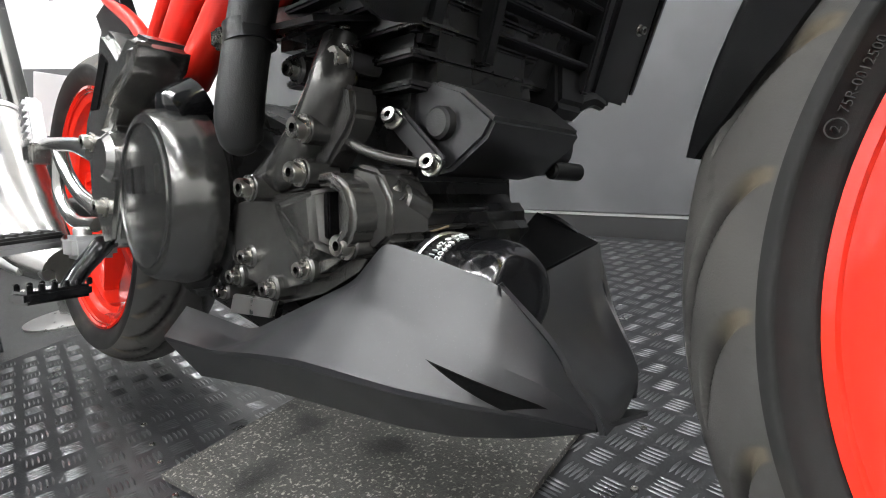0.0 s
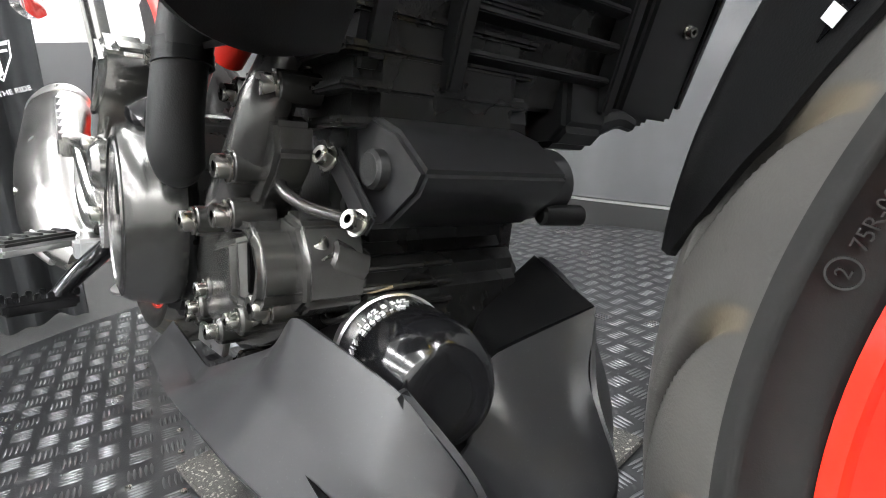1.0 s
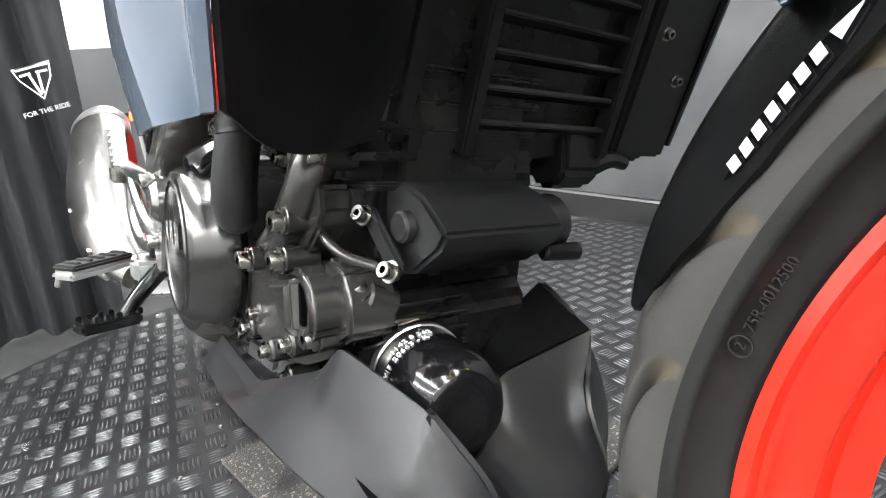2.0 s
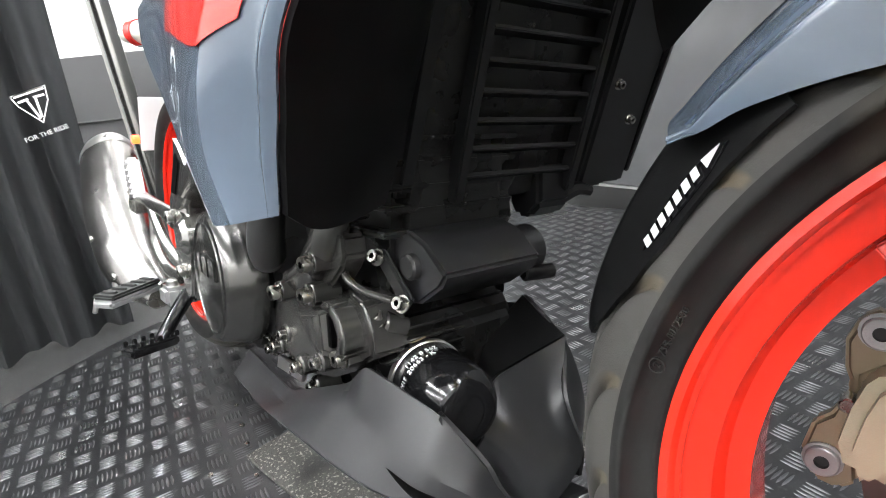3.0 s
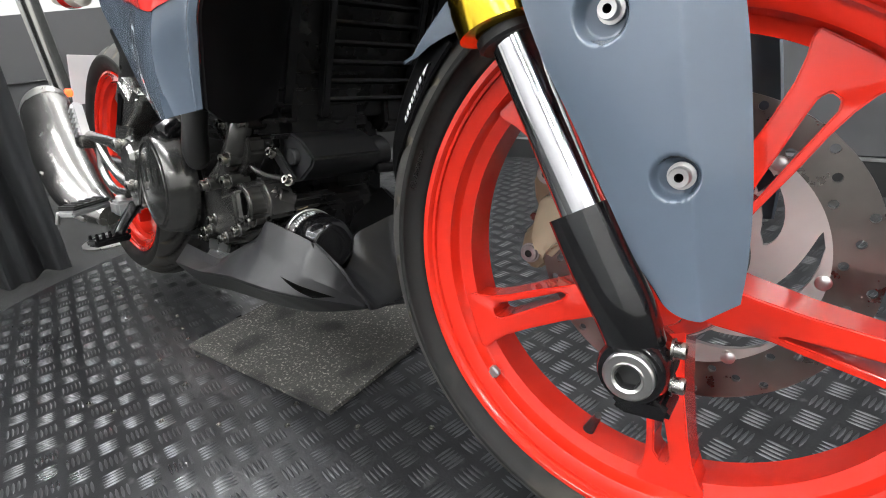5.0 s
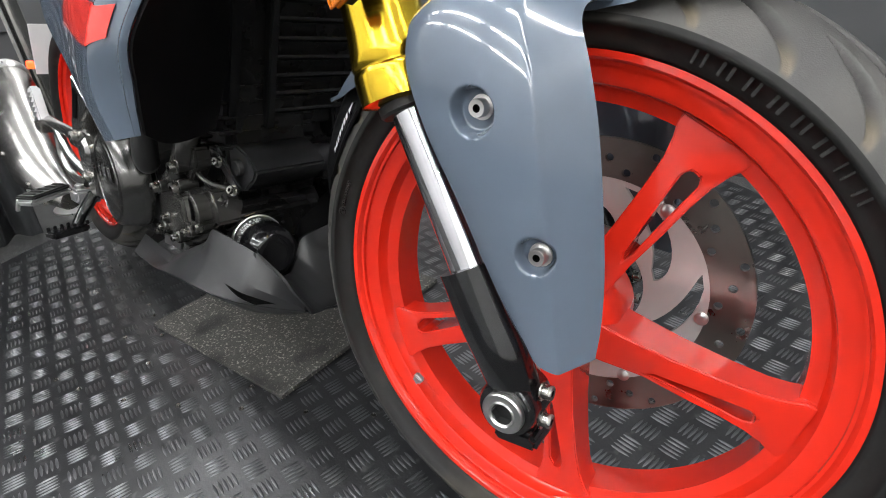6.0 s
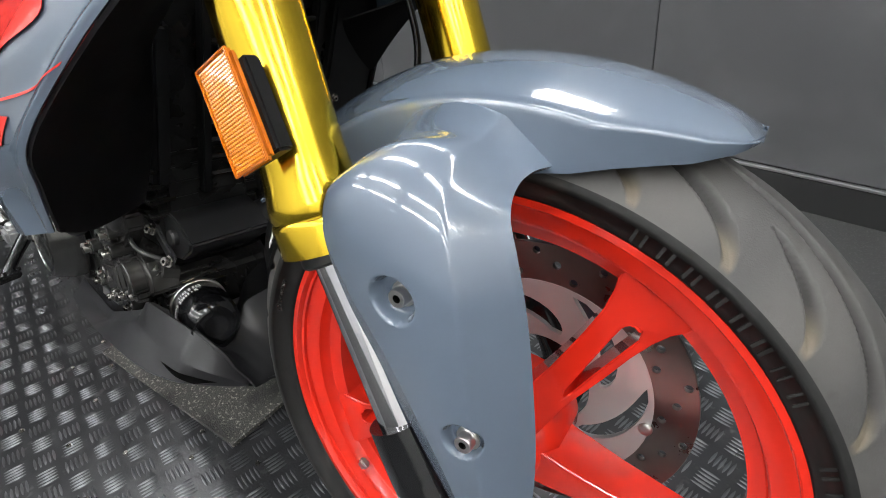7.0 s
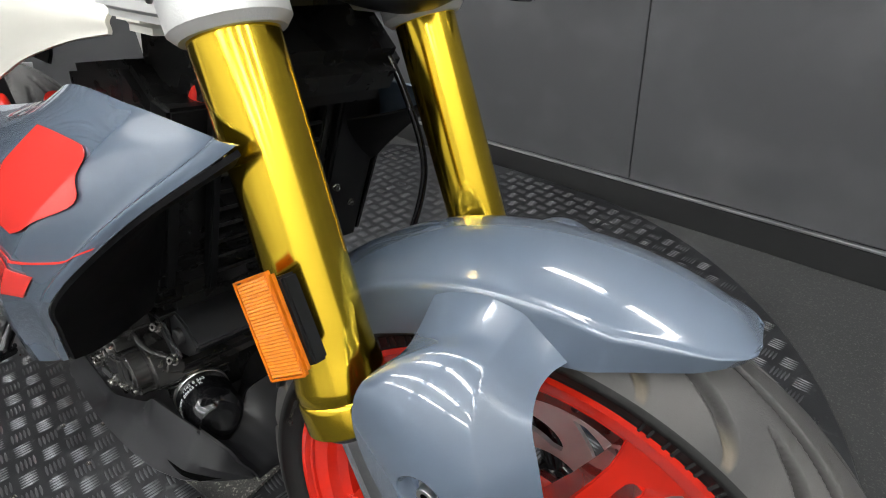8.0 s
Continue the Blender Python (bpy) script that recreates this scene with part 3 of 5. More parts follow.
def mudguard_net():
    """Rows from the front tip to the rear; across each: lower edge, side wall, shoulder, crown and back down."""
    net = []
    for i in range(91):
        s = i / 90
        deg = 61.5 + 78.3 * s ** 1.15
        a = radians(deg)
        tip = min(1.0, (deg - 61.5) / 15.0)
        half = 0.0660 * (0.20 + 0.80 * tip ** 0.42) * (1 - 0.10 * max(0.0, (deg - 105) / 38))
        crest = 0.3205 - 0.0085 * max(0.0, (deg - 104) / 39) - 0.004 * max(0.0, 1 - tip * 3) ** 2
        low = along(GUARD_LOW, deg)
        shoulder = crest - min(0.0210, 0.85 * (crest - low)) * (0.35 + 0.65 * tip)
        row = []
        for j in range(57):
            v = j / 28 - 1
            f = abs(v)
            if f < 0.56:
                y, r = half * 0.90 * (f / 0.56), crest - (crest - shoulder) * (f / 0.56) ** 2.1
            elif f < 0.70:
                u = (f - 0.56) / 0.14
                y, r = half * (0.90 + 0.10 * math.sin(u * math.pi / 2)), shoulder - 0.10 * (shoulder - low) * (1 - math.cos(u * math.pi / 2)) - 0.02 * (shoulder - low) * u
            else:
                u = (f - 0.70) / 0.30
                y, r = half * (1.0 - 0.03 * u), shoulder - (shoulder - low) * (0.12 + 0.88 * u)
            row.append(Vector((r * math.cos(a), math.copysign(y, v), r * math.sin(a))))
        net.append(row)
    return net


mudguard = part("front_mudguard", shell(mudguard_net(), 0.0025), M_GREY, bike, "glossy grey front mudguard with fork covers", FORK_FRAME, 60)


def dished(p):
    """Two round bolt dishes with flat floors."""
    for x, z, r, d in ((-0.0125, 0.198, 0.0168, 0.011), (0.0285, 0.106, 0.0140, 0.009)):
        w = min(1.0, max(0.0, (1 - math.hypot(p.x - x, p.z - z) / r) / 0.27))
        p = p + Vector((0, d * w * w * (3 - 2 * w), 0))
    return p


def cover_rows(s):
    """Rows from the lower tip to the mudguard; in each: rear edge, middle, fold, front edge."""
    rows = [
        [(0.018, -0.135, 0.030), (0.030, -0.141, 0.021), (0.046, -0.141, 0.018), (0.064, -0.118, 0.024)],
        [(0.005, -0.137, 0.052), (0.022, -0.143, 0.049), (0.043, -0.143, 0.047), (0.066, -0.116, 0.050)],
        [(-0.012, -0.140, 0.090), (0.013, -0.147, 0.090), (0.039, -0.146, 0.090), (0.066, -0.116, 0.090)],
        [(-0.034, -0.143, 0.140), (0.000, -0.151, 0.140), (0.034, -0.149, 0.142), (0.062, -0.118, 0.145)],
        [(-0.054, -0.146, 0.184), (-0.012, -0.154, 0.184), (0.030, -0.151, 0.185), (0.057, -0.120, 0.190)],
        [(-0.066, -0.147, 0.224), (-0.022, -0.155, 0.226), (0.025, -0.149, 0.218), (0.050, -0.120, 0.224)],
        [(-0.063, -0.144, 0.252), (-0.028, -0.147, 0.260), (0.014, -0.138, 0.254), (0.042, -0.114, 0.246)],
        [(-0.056, -0.132, 0.263), (-0.024, -0.126, 0.281), (0.010, -0.116, 0.276), (0.038, -0.098, 0.257)],
        [(-0.050, -0.104, 0.266), (-0.022, -0.098, 0.283), (0.012, -0.090, 0.282), (0.040, -0.081, 0.262)],
        [(-0.052, -0.063, 0.286), (-0.020, -0.060, 0.297), (0.016, -0.060, 0.291), (0.046, -0.063, 0.262)],
    ]
    return [[Vector((x, y * s, z)) for x, y, z in r] for r in rows]


def cover_net(s, nu, nv):
    """A bowed outer face, a crisp fold and a flat front face that turns in to the wheel."""
    a, b, c, d = [smooth_path(col, nv) for col in zip(*cover_rows(s))]
    net = []
    for i in range(nv + 1):
        row = []
        for j in range(nu + 1):
            t = j / nu * 1.5
            if t <= 1:
                p = a[i] * ((1 - t) * (1 - 2 * t)) + b[i] * (4 * t * (1 - t)) + c[i] * (t * (2 * t - 1))
            else:
                p = c[i].lerp(d[i], (t - 1) * 2)
            row.append(p)
        for _ in range(max(1, nu // 20)):
            row = [row[0]] + [(p + q * 2 + r) / 4 for p, q, r in zip(row, row[1:], row[2:])] + [row[-1]]
        net.append(row)
    return net


part("fork_cover", shell([[dished(p) for p in r] for r in cover_net(1, 180, 320)], 0.003), M_GREY, mudguard, "", FORK_FRAME, 60)
part("fork_cover", shell([list(reversed(r)) for r in cover_net(-1, 30, 40)], 0.003), M_GREY, mudguard, "", FORK_FRAME, 60)
BOLT_C = bolt_mesh("bolt", 0.0060, 0.008, M_STEEL, dark=M_HOLE_SHADE)
for x, y, z in ((-0.0085, -0.1465, 0.2005), (0.0315, -0.1425, 0.107)):
    part("bolt", BOLT_C, None, mudguard, "", FORK_FRAME @ facing((x, y, z), (0, -1, 0)))


EXTENDER_EDGE = [(0.0, 0.2700), (0.50, 0.2690), (0.70, 0.2745), (0.88, 0.2850), (1.0, 0.2950)]
EXTENDER_HALF = [(0.0, 0.0560), (0.50, 0.0520), (0.75, 0.0430), (0.90, 0.0300), (1.0, 0.0160)]


def extender_at(s, v, lift=0.0):
    """A point of the extender: s along it, v across it from -1 to 1; a flat crown between two steep sides."""
    a = radians(131.0 + 35.0 * s)
    crest = 0.3100 - 0.0095 * s
    width = along(EXTENDER_HALF, s)
    depth = crest - along(EXTENDER_EDGE, s)
    f = abs(v)
    k = 1 / (1 + math.exp(-(f - 0.36) * 26))
    across = (1 - k) * 1.70 * f + k * (0.62 + 0.38 * (f - 0.36) / 0.64)
    drop = depth * ((1 - k) * 0.42 * f + k * (0.16 + 0.84 * (f - 0.36) / 0.64)) - lift
    return Vector(((crest - drop) * math.cos(a), math.copysign(width * across + lift, v), (crest - drop) * math.sin(a)))


extender = part("mudguard_extender", shell([[extender_at(i / 50, j / 24 - 1) for j in range(49)] for i in range(51)], 0.003), M_BLACK, bike, "matt black mudguard extension with a badge", FORK_FRAME, 60)


def badge_piece(left, right, lift, rows=10):
    """A thin piece that follows the extender; left and right: edges as (s, v)."""
    net = []
    for i in range(rows + 1):
        t = i / rows
        p, q = smooth_path([(*c, 0) for c in left], rows)[i], smooth_path([(*c, 0) for c in right], rows)[i]
        net.append([extender_at(p.x + (q.x - p.x) * k / 4, p.y + (q.y - p.y) * k / 4, lift) for k in range(5)])
    return shell(net, 0.0004)


badge = part("badge", badge_piece([(0.565, -0.862), (0.46, -0.790), (0.36, -0.765), (0.26, -0.785), (0.165, -0.850)], [(0.565, -0.868), (0.46, -0.925), (0.36, -0.950), (0.26, -0.935), (0.165, -0.860)], 0.0005, 20), M_GLOSSBLACK, extender, "black lens-shaped badge with white bars", FORK_FRAME)
for k in range(7):
    c = 0.535 - k * 0.040
    v = -0.860 + 0.003 * (k - 3)
    part("badge_bar", badge_piece([(c, v + 0.046), (c - 0.026, v + 0.046)], [(c + 0.008, v - 0.050), (c - 0.018, v - 0.050)], 0.0016, 4), M_PRINT, badge, "", FORK_FRAME)
part("badge_mark", badge_piece([(0.250, -0.808), (0.185, -0.835)], [(0.250, -0.905), (0.19, -0.845)], 0.0016, 4), M_PRINT, badge, "", FORK_FRAME)

# ---- motorcycle: body, in the frame of the leaning bike ----
B = LEAN_FRAME
RIGHT = (0, -1, 0)

# side shrouds: grey outside, black inside
SHROUD_EDGES = [
    [(-0.570, -0.225, 0.655), (-0.411, -0.218, 0.680), (-0.316, -0.222, 0.706), (-0.188, -0.222, 0.704), (-0.073, -0.220, 0.698)],
    [(-0.618, -0.268, 0.612), (-0.500, -0.262, 0.634), (-0.344, -0.257, 0.661), (-0.207, -0.248, 0.675), (-0.095, -0.224, 0.684)],
    [(-0.582, -0.284, 0.566), (-0.510, -0.284, 0.580), (-0.400, -0.288, 0.595), (-0.283, -0.285, 0.605), (-0.185, -0.254, 0.622)],
    [(-0.532, -0.283, 0.510), (-0.480, -0.288, 0.518), (-0.428, -0.296, 0.526), (-0.357, -0.300, 0.531), (-0.286, -0.282, 0.539)],
    [(-0.500, -0.280, 0.465), (-0.468, -0.286, 0.469), (-0.441, -0.294, 0.473), (-0.394, -0.296, 0.477), (-0.333, -0.275, 0.485)],
    [(-0.472, -0.276, 0.432), (-0.449, -0.281, 0.426), (-0.421, -0.287, 0.425), (-0.393, -0.285, 0.428), (-0.364, -0.266, 0.434)],
]
SHROUD = []
for p0, p1, p2, p3, p4 in [[Vector(p) for p in r] for r in SHROUD_EDGES]:
    SHROUD.append([p0, p1, p2, p2.lerp(p3, 0.86), p3.lerp(p4, 0.10), p3.lerp(p4, 0.72), p4 + (p3 - p4) * 0.14 + Vector((0, -0.002, 0)), p4])


def shroud(s, at):
    net = [[(x, y * s, z) for x, y, z in r] for r in SHROUD]
    if s < 0:
        net = [list(reversed(r)) for r in net]
    sh = part("side_shroud", loft(net, 44, 50, -0.003), M_GREY, bike, "glossy grey side shroud with red patches", at, 60)
    inner = [[(x, y * s, z) for x, y, z in r] for r in (
        [(-0.073, -0.219, 0.696), (-0.132, -0.197, 0.671), (-0.247, -0.171, 0.642), (-0.350, -0.150, 0.622)],
        [(-0.186, -0.252, 0.622), (-0.232, -0.219, 0.608), (-0.316, -0.178, 0.583), (-0.368, -0.147, 0.574)],
        [(-0.287, -0.280, 0.539), (-0.320, -0.235, 0.530), (-0.368, -0.180, 0.516), (-0.398, -0.145, 0.516)],
        [(-0.334, -0.273, 0.485), (-0.364, -0.238, 0.475), (-0.401, -0.187, 0.462), (-0.417, -0.152, 0.457)],
        [(-0.364, -0.264, 0.435), (-0.389, -0.236, 0.421), (-0.409, -0.201, 0.419), (-0.421, -0.161, 0.428)],
    )]
    if s < 0:
        inner = [list(reversed(r)) for r in inner]
    part("inner_lining", loft(inner, 20, 30, 0.004), M_LINING, sh, "black plastic lining", at, 60)
    return sh


right_shroud = shroud(1, B)
shroud(-1, B @ Matrix.Translation((-0.150, -0.020, -0.020)) @ Matrix.Diagonal((1.0, 0.75, 1.0, 1.0)))


def net_patch(rows, outline, lift, cells=14, nu=44, nv=50):
    """A thin piece that follows a net of points: outline in (u, v) of the net."""
    across = [smooth_path(r, nu) for r in rows]
    cols = [smooth_path([a[j] for a in across], nv) for j in range(nu + 1)]

    def at(u, v):
        j, i = min(nu - 0.001, u * nu), min(nv - 0.001, v * nv)
        a, b = int(j), int(i)
        fu, fv = j - a, i - b
        p = (cols[a][b] * (1 - fu) + cols[a + 1][b] * fu) * (1 - fv) + (cols[a][b + 1] * (1 - fu) + cols[a + 1][b + 1] * fu) * fv
        return p + Vector(lift)

    left, right = [smooth_path([(*p, 0) for p in side], cells) for side in outline]
    return shell([[at(a.x + (b.x - a.x) * k / cells, a.y + (b.y - a.y) * k / cells) for k in range(cells + 1)] for a, b in zip(left, right)], 0.0006)


def shroud_patch(outline):
    return net_patch(SHROUD, outline, (0.0002, -0.0016, 0.0004), 20)


M_DECAL = mat("red_decal", (0.78, 0.04, 0.03), 0.25, vary=0.03, coat=1.0, rough_vary=0.03)
part("red_patch", shroud_patch(([(0.30, 0.15), (0.28, 0.28), (0.27, 0.40)], [(0.42, 0.19), (0.62, 0.33), (0.42, 0.425)])), M_DECAL, right_shroud, "red decal", B, 60)
part("red_patch", shroud_patch(([(0.24, 0.44), (0.40, 0.50), (0.66, 0.535)], [(0.20, 0.515), (0.42, 0.615), (0.66, 0.612)])), M_DECAL, right_shroud, "red decal", B, 60)
part("red_stripe", shroud_patch(([(0.30, 0.47), (0.6, 0.493), (0.97, 0.44)], [(0.30, 0.48), (0.6, 0.50), (0.97, 0.447)])), M_DECAL, right_shroud, "thin red stripe", B, 60)

# radiator with its guard
radiator = part("radiator", slab([(-0.445, 0.425), (-0.40, 0.410), (-0.32, 0.66), (-0.36, 0.67)], -0.135, 0.150, 0.004), M_ENGDARK, bike, "black radiator behind a slatted guard", RADIATOR_FRAME)


def rad_front(z, off=0.0):
    return -0.400 + (z - 0.410) * 0.32 + off


part("guard_trim", sweep([(-0.352, -0.140, 0.545), (-0.396, -0.140, 0.482), (-0.440, -0.140, 0.419)], 0.0014, 12, 8), M_CAST, radiator, "thin bright edge", RADIATOR_FRAME)
for k in range(9):
    z = 0.436 + k * 0.0235
    part("guard_slat", moved(box(-0.007, 0.004, -0.082, 0.058, -0.0022, 0.0022, 0.001), pose(rad_front(z, 0.012), 0, z, 0, -18, 0)), M_BLACK, radiator, "", RADIATOR_FRAME)
for y in (-0.088, 0.064):
    part("guard_rail", slab([(rad_front(0.415, 0.002), 0.415), (rad_front(0.415, 0.018), 0.412), (rad_front(0.66, 0.018), 0.66), (rad_front(0.66, 0.002), 0.66)], y - 0.006, y + 0.006, 0.002), M_BLACK, radiator, "", RADIATOR_FRAME)
part("guard_cheek", slab([(-0.47, 0.432), (rad_front(0.425, 0.006), 0.420), (rad_front(0.62, 0.02), 0.62), (-0.40, 0.66), (-0.46, 0.60)], -0.150, -0.128, 0.006), M_BLACK, radiator, "", RADIATOR_FRAME)
part("guard_side", slab([(rad_front(0.42, -0.01), 0.424), (rad_front(0.41, 0.012), 0.414), (rad_front(0.66, 0.016), 0.66), (rad_front(0.66, -0.01), 0.66)], 0.088, 0.168, 0.004), M_BLACK, radiator, "", RADIATOR_FRAME)
part("guard_edge", slab([(rad_front(0.40, 0.01), 0.432), (rad_front(0.41, 0.018), 0.426), (rad_front(0.66, 0.024), 0.655), (rad_front(0.66, 0.012), 0.66)], 0.166, 0.172, 0.001), M_GLOSSBLACK, radiator, "", RADIATOR_FRAME)
for y, z in ((0.140, 0.484), (0.126, 0.600), (0.104, 0.518)):
    part("bolt", BOLT_S, None, radiator, "", RADIATOR_FRAME @ facing((rad_front(z, 0.014), y, z), (1, -0.2, -0.3)))
part("radiator_foot", slab([(-0.425, 0.44), (-0.385, 0.44), (-0.385, 0.400), (-0.40, 0.386), (-0.42, 0.386), (-0.43, 0.400)], 0.022, 0.072, 0.005), M_BLACK, radiator, "", RADIATOR_FRAME)
part("radiator_hook", sweep([(-0.40, 0.066, 0.405), (-0.39, 0.088, 0.412), (-0.385, 0.104, 0.408)], [0.012, 0.008, 0.006], 8, 8), M_BLACK, radiator, "", RADIATOR_FRAME)
part("front_cowl", loft([[(-0.56, -0.205, 0.45), (-0.50, -0.205, 0.440), (-0.44, -0.20, 0.436)], [(-0.60, -0.13, 0.50), (-0.50, -0.13, 0.47), (-0.43, -0.13, 0.45)]], 16, 10, 0.004), M_BLACK, radiator, "", RADIATOR_FRAME)
part("shroud_back", slab([(-0.62, 0.46), (-0.42, 0.44), (-0.36, 0.64), (-0.44, 0.70), (-0.62, 0.68)], -0.128, 0.120, 0.01), M_ENGDARK, radiator, "", RADIATOR_FRAME)

# engine
engine = part("engine", slab([(-0.86, 0.22), (-0.84, 0.40), (-0.76, 0.44), (-0.66, 0.40), (-0.60, 0.40), (-0.585, 0.50), (-0.47, 0.50), (-0.455, 0.40), (-0.48, 0.36), (-0.475, 0.27), (-0.52, 0.22), (-0.70, 0.19)], -0.118, 0.02, 0.012), M_ENGDARK, bike, "black single-cylinder engine with cast covers", ENGINE_FRAME)
part("crankcase_half", slab([(-0.86, 0.22), (-0.84, 0.40), (-0.76, 0.44), (-0.70, 0.50), (-0.60, 0.50), (-0.57, 0.36), (-0.58, 0.27), (-0.62, 0.22), (-0.70, 0.19)], 0.016, 0.13, 0.012), M_ENGDARK, engine, "", ENGINE_FRAME)
part("crankcase_cover", slab([(-0.668, 0.272), (-0.640, 0.252), (-0.590, 0.242), (-0.535, 0.256), (-0.492, 0.276), (-0.470, 0.300), (-0.464, 0.322), (-0.478, 0.338), (-0.515, 0.344), (-0.610, 0.342), (-0.660, 0.332)], -0.166, -0.11, 0.012, 4), M_ENGINE, engine, "dark cast crankcase cover", ENGINE_FRAME)


def faceted(base, y0, peaks, y1, bevel):
    """A cast boss: a base outline at y0 that rises to a smaller outline at y1."""
    bm = bmesh.new()
    low = [bm.verts.new((x, y0, z)) for x, z in base]
    high = [bm.verts.new((x, y1, z)) for x, z in peaks]
    n = len(base)
    for j in range(n):
        bm.faces.new((low[j], low[(j + 1) % n], high[(j + 1) % n], high[j]))
    bm.faces.new(high)
    bm.faces.new(list(reversed(low)))
    bmesh.ops.recalc_face_normals(bm, faces=bm.faces)
    return bevelled(bm, bevel, 3)


part("cover_boss", faceted([(-0.600, 0.330), (-0.502, 0.338), (-0.498, 0.284), (-0.560, 0.270)], -0.160, [(-0.556, 0.322), (-0.512, 0.333), (-0.508, 0.296), (-0.516, 0.294)], -0.182, 0.004), M_ENGINE, engine, "", ENGINE_FRAME)
part("cover_lip", slab([(-0.510, 0.344), (-0.488, 0.345), (-0.472, 0.335), (-0.465, 0.320), (-0.468, 0.303), (-0.482, 0.292), (-0.488, 0.300), (-0.479, 0.310), (-0.477, 0.320), (-0.482, 0.330), (-0.492, 0.336), (-0.510, 0.336)], -0.181, -0.155, 0.0042, 3), M_ENGINE, engine, "", ENGINE_FRAME, 60)
# Solid near-black block, painted as the shade of a slot.
part("cover_slot_shade", box(-0.506, -0.500, -0.1745, -0.16, 0.300, 0.332, 0.001), M_HOLE_SHADE, engine, "", ENGINE_FRAME)
part("cover_flange", slab([(-0.492, 0.352), (-0.466, 0.346), (-0.453, 0.326), (-0.455, 0.300), (-0.470, 0.290), (-0.500, 0.300)], -0.160, -0.12, 0.004, 3), M_ENGINE, engine, "", ENGINE_FRAME)
part("clutch_case", slab([(-0.83, 0.30), (-0.80, 0.255), (-0.74, 0.232), (-0.69, 0.24), (-0.655, 0.275), (-0.645, 0.33), (-0.655, 0.38), (-0.69, 0.415), (-0.74, 0.425), (-0.80, 0.40), (-0.83, 0.36)], -0.172, -0.11, 0.008, 3), M_ENGDARK, engine, "", ENGINE_FRAME)
CLUTCH_AT = pose(-0.722, -0.182, 0.333, 0, 0, -3)
clutch = part("clutch_cover", moved(rev([(0.0, -0.032), (0.069, -0.032), (0.0725, -0.0312), (0.0765, -0.026), (0.0790, -0.016), (0.0812, -0.008), (0.0825, -0.005), (0.0825, 0.012), (0, 0.012)], 72, closed=False), CLUTCH_AT), M_COVER, engine, "grey round clutch cover with raised badge", ENGINE_FRAME, 32)
part("cover_step", moved(rev([(0.0640, -0.0336), (0.0650, -0.0336), (0.0660, -0.0300), (0.0630, -0.0300)], 72), CLUTCH_AT), M_COVER, clutch, "", ENGINE_FRAME)
for dx, w in ((-0.030, 0.017), (-0.002, 0.024), (0.030, 0.026)):
    part("raised_bar", moved(box(dx - w / 2, dx + w / 2, -0.0348, -0.031, 0.002, 0.026, 0.001), CLUTCH_AT), M_COVER, clutch, "plain raised badge bar", ENGINE_FRAME)
cap = part("filler_cap", moved(rev([(0.0, -0.012), (0.014, -0.012), (0.020, -0.008), (0.022, 0.0), (0.022, 0.022), (0, 0.022)], 28, closed=False), pose(-0.698, -0.190, 0.408, 30, 0, 0)), M_GLOSSBLACK, engine, "black oil filler cap with a grip", ENGINE_FRAME)
part("cap_grip", moved(box(-0.016, 0.016, -0.024, -0.010, -0.003, 0.003, 0.002), pose(-0.698, -0.190, 0.408, 30, 25, 0)), M_GLOSSBLACK, cap, "", ENGINE_FRAME)
part("engine_plate", slab([(-0.664, 0.243), (-0.593, 0.245), (-0.602, 0.229), (-0.672, 0.225)], -0.163, -0.158, 0.001), M_STEEL, engine, "small bare metal plate", ENGINE_FRAME)
part("water_elbow", sweep([(-0.512, -0.150, 0.440), (-0.508, -0.160, 0.415), (-0.516, -0.165, 0.393), (-0.540, -0.166, 0.368), (-0.572, -0.164, 0.350), (-0.608, -0.160, 0.342)], [0.014, 0.017, 0.0165, 0.0165, 0.0165, 0.012], 30, 20, 0.85), M_ENGINE, engine, "", ENGINE_FRAME)
part("elbow_flange", slab([(-0.500, 0.408), (-0.486, 0.402), (-0.484, 0.384), (-0.492, 0.372), (-0.530, 0.338), (-0.610, 0.328), (-0.612, 0.340), (-0.540, 0.354)], -0.164, -0.14, 0.003, 2), M_ENGINE, engine, "", ENGINE_FRAME)
part("gasket", sweep([(-0.488, -0.1295, 0.300), (-0.474, -0.1300, 0.3035), (-0.466, -0.1285, 0.3005), (-0.460, -0.126, 0.3055), (-0.455, -0.118, 0.3045), (-0.452, -0.105, 0.307)], 0.0009, 36, 6), M_BRONZE, engine, "uneven pale gasket line", ENGINE_FRAME)
part("cylinder", slab([(-0.60, 0.34), (-0.46, 0.34), (-0.44, 0.52), (-0.60, 0.52)], -0.128, 0.0, 0.012), M_ENGDARK, engine, "", ENGINE_FRAME)
for k in range(5):
    part("cooling_fin", slab([(-0.60, 0.400 + k * 0.02), (-0.452 + k * 0.003, 0.400 + k * 0.02), (-0.452 + k * 0.003, 0.406 + k * 0.02), (-0.60, 0.406 + k * 0.02)], -0.142, 0.004, 0.002), M_ENGDARK, engine, "", ENGINE_FRAME)
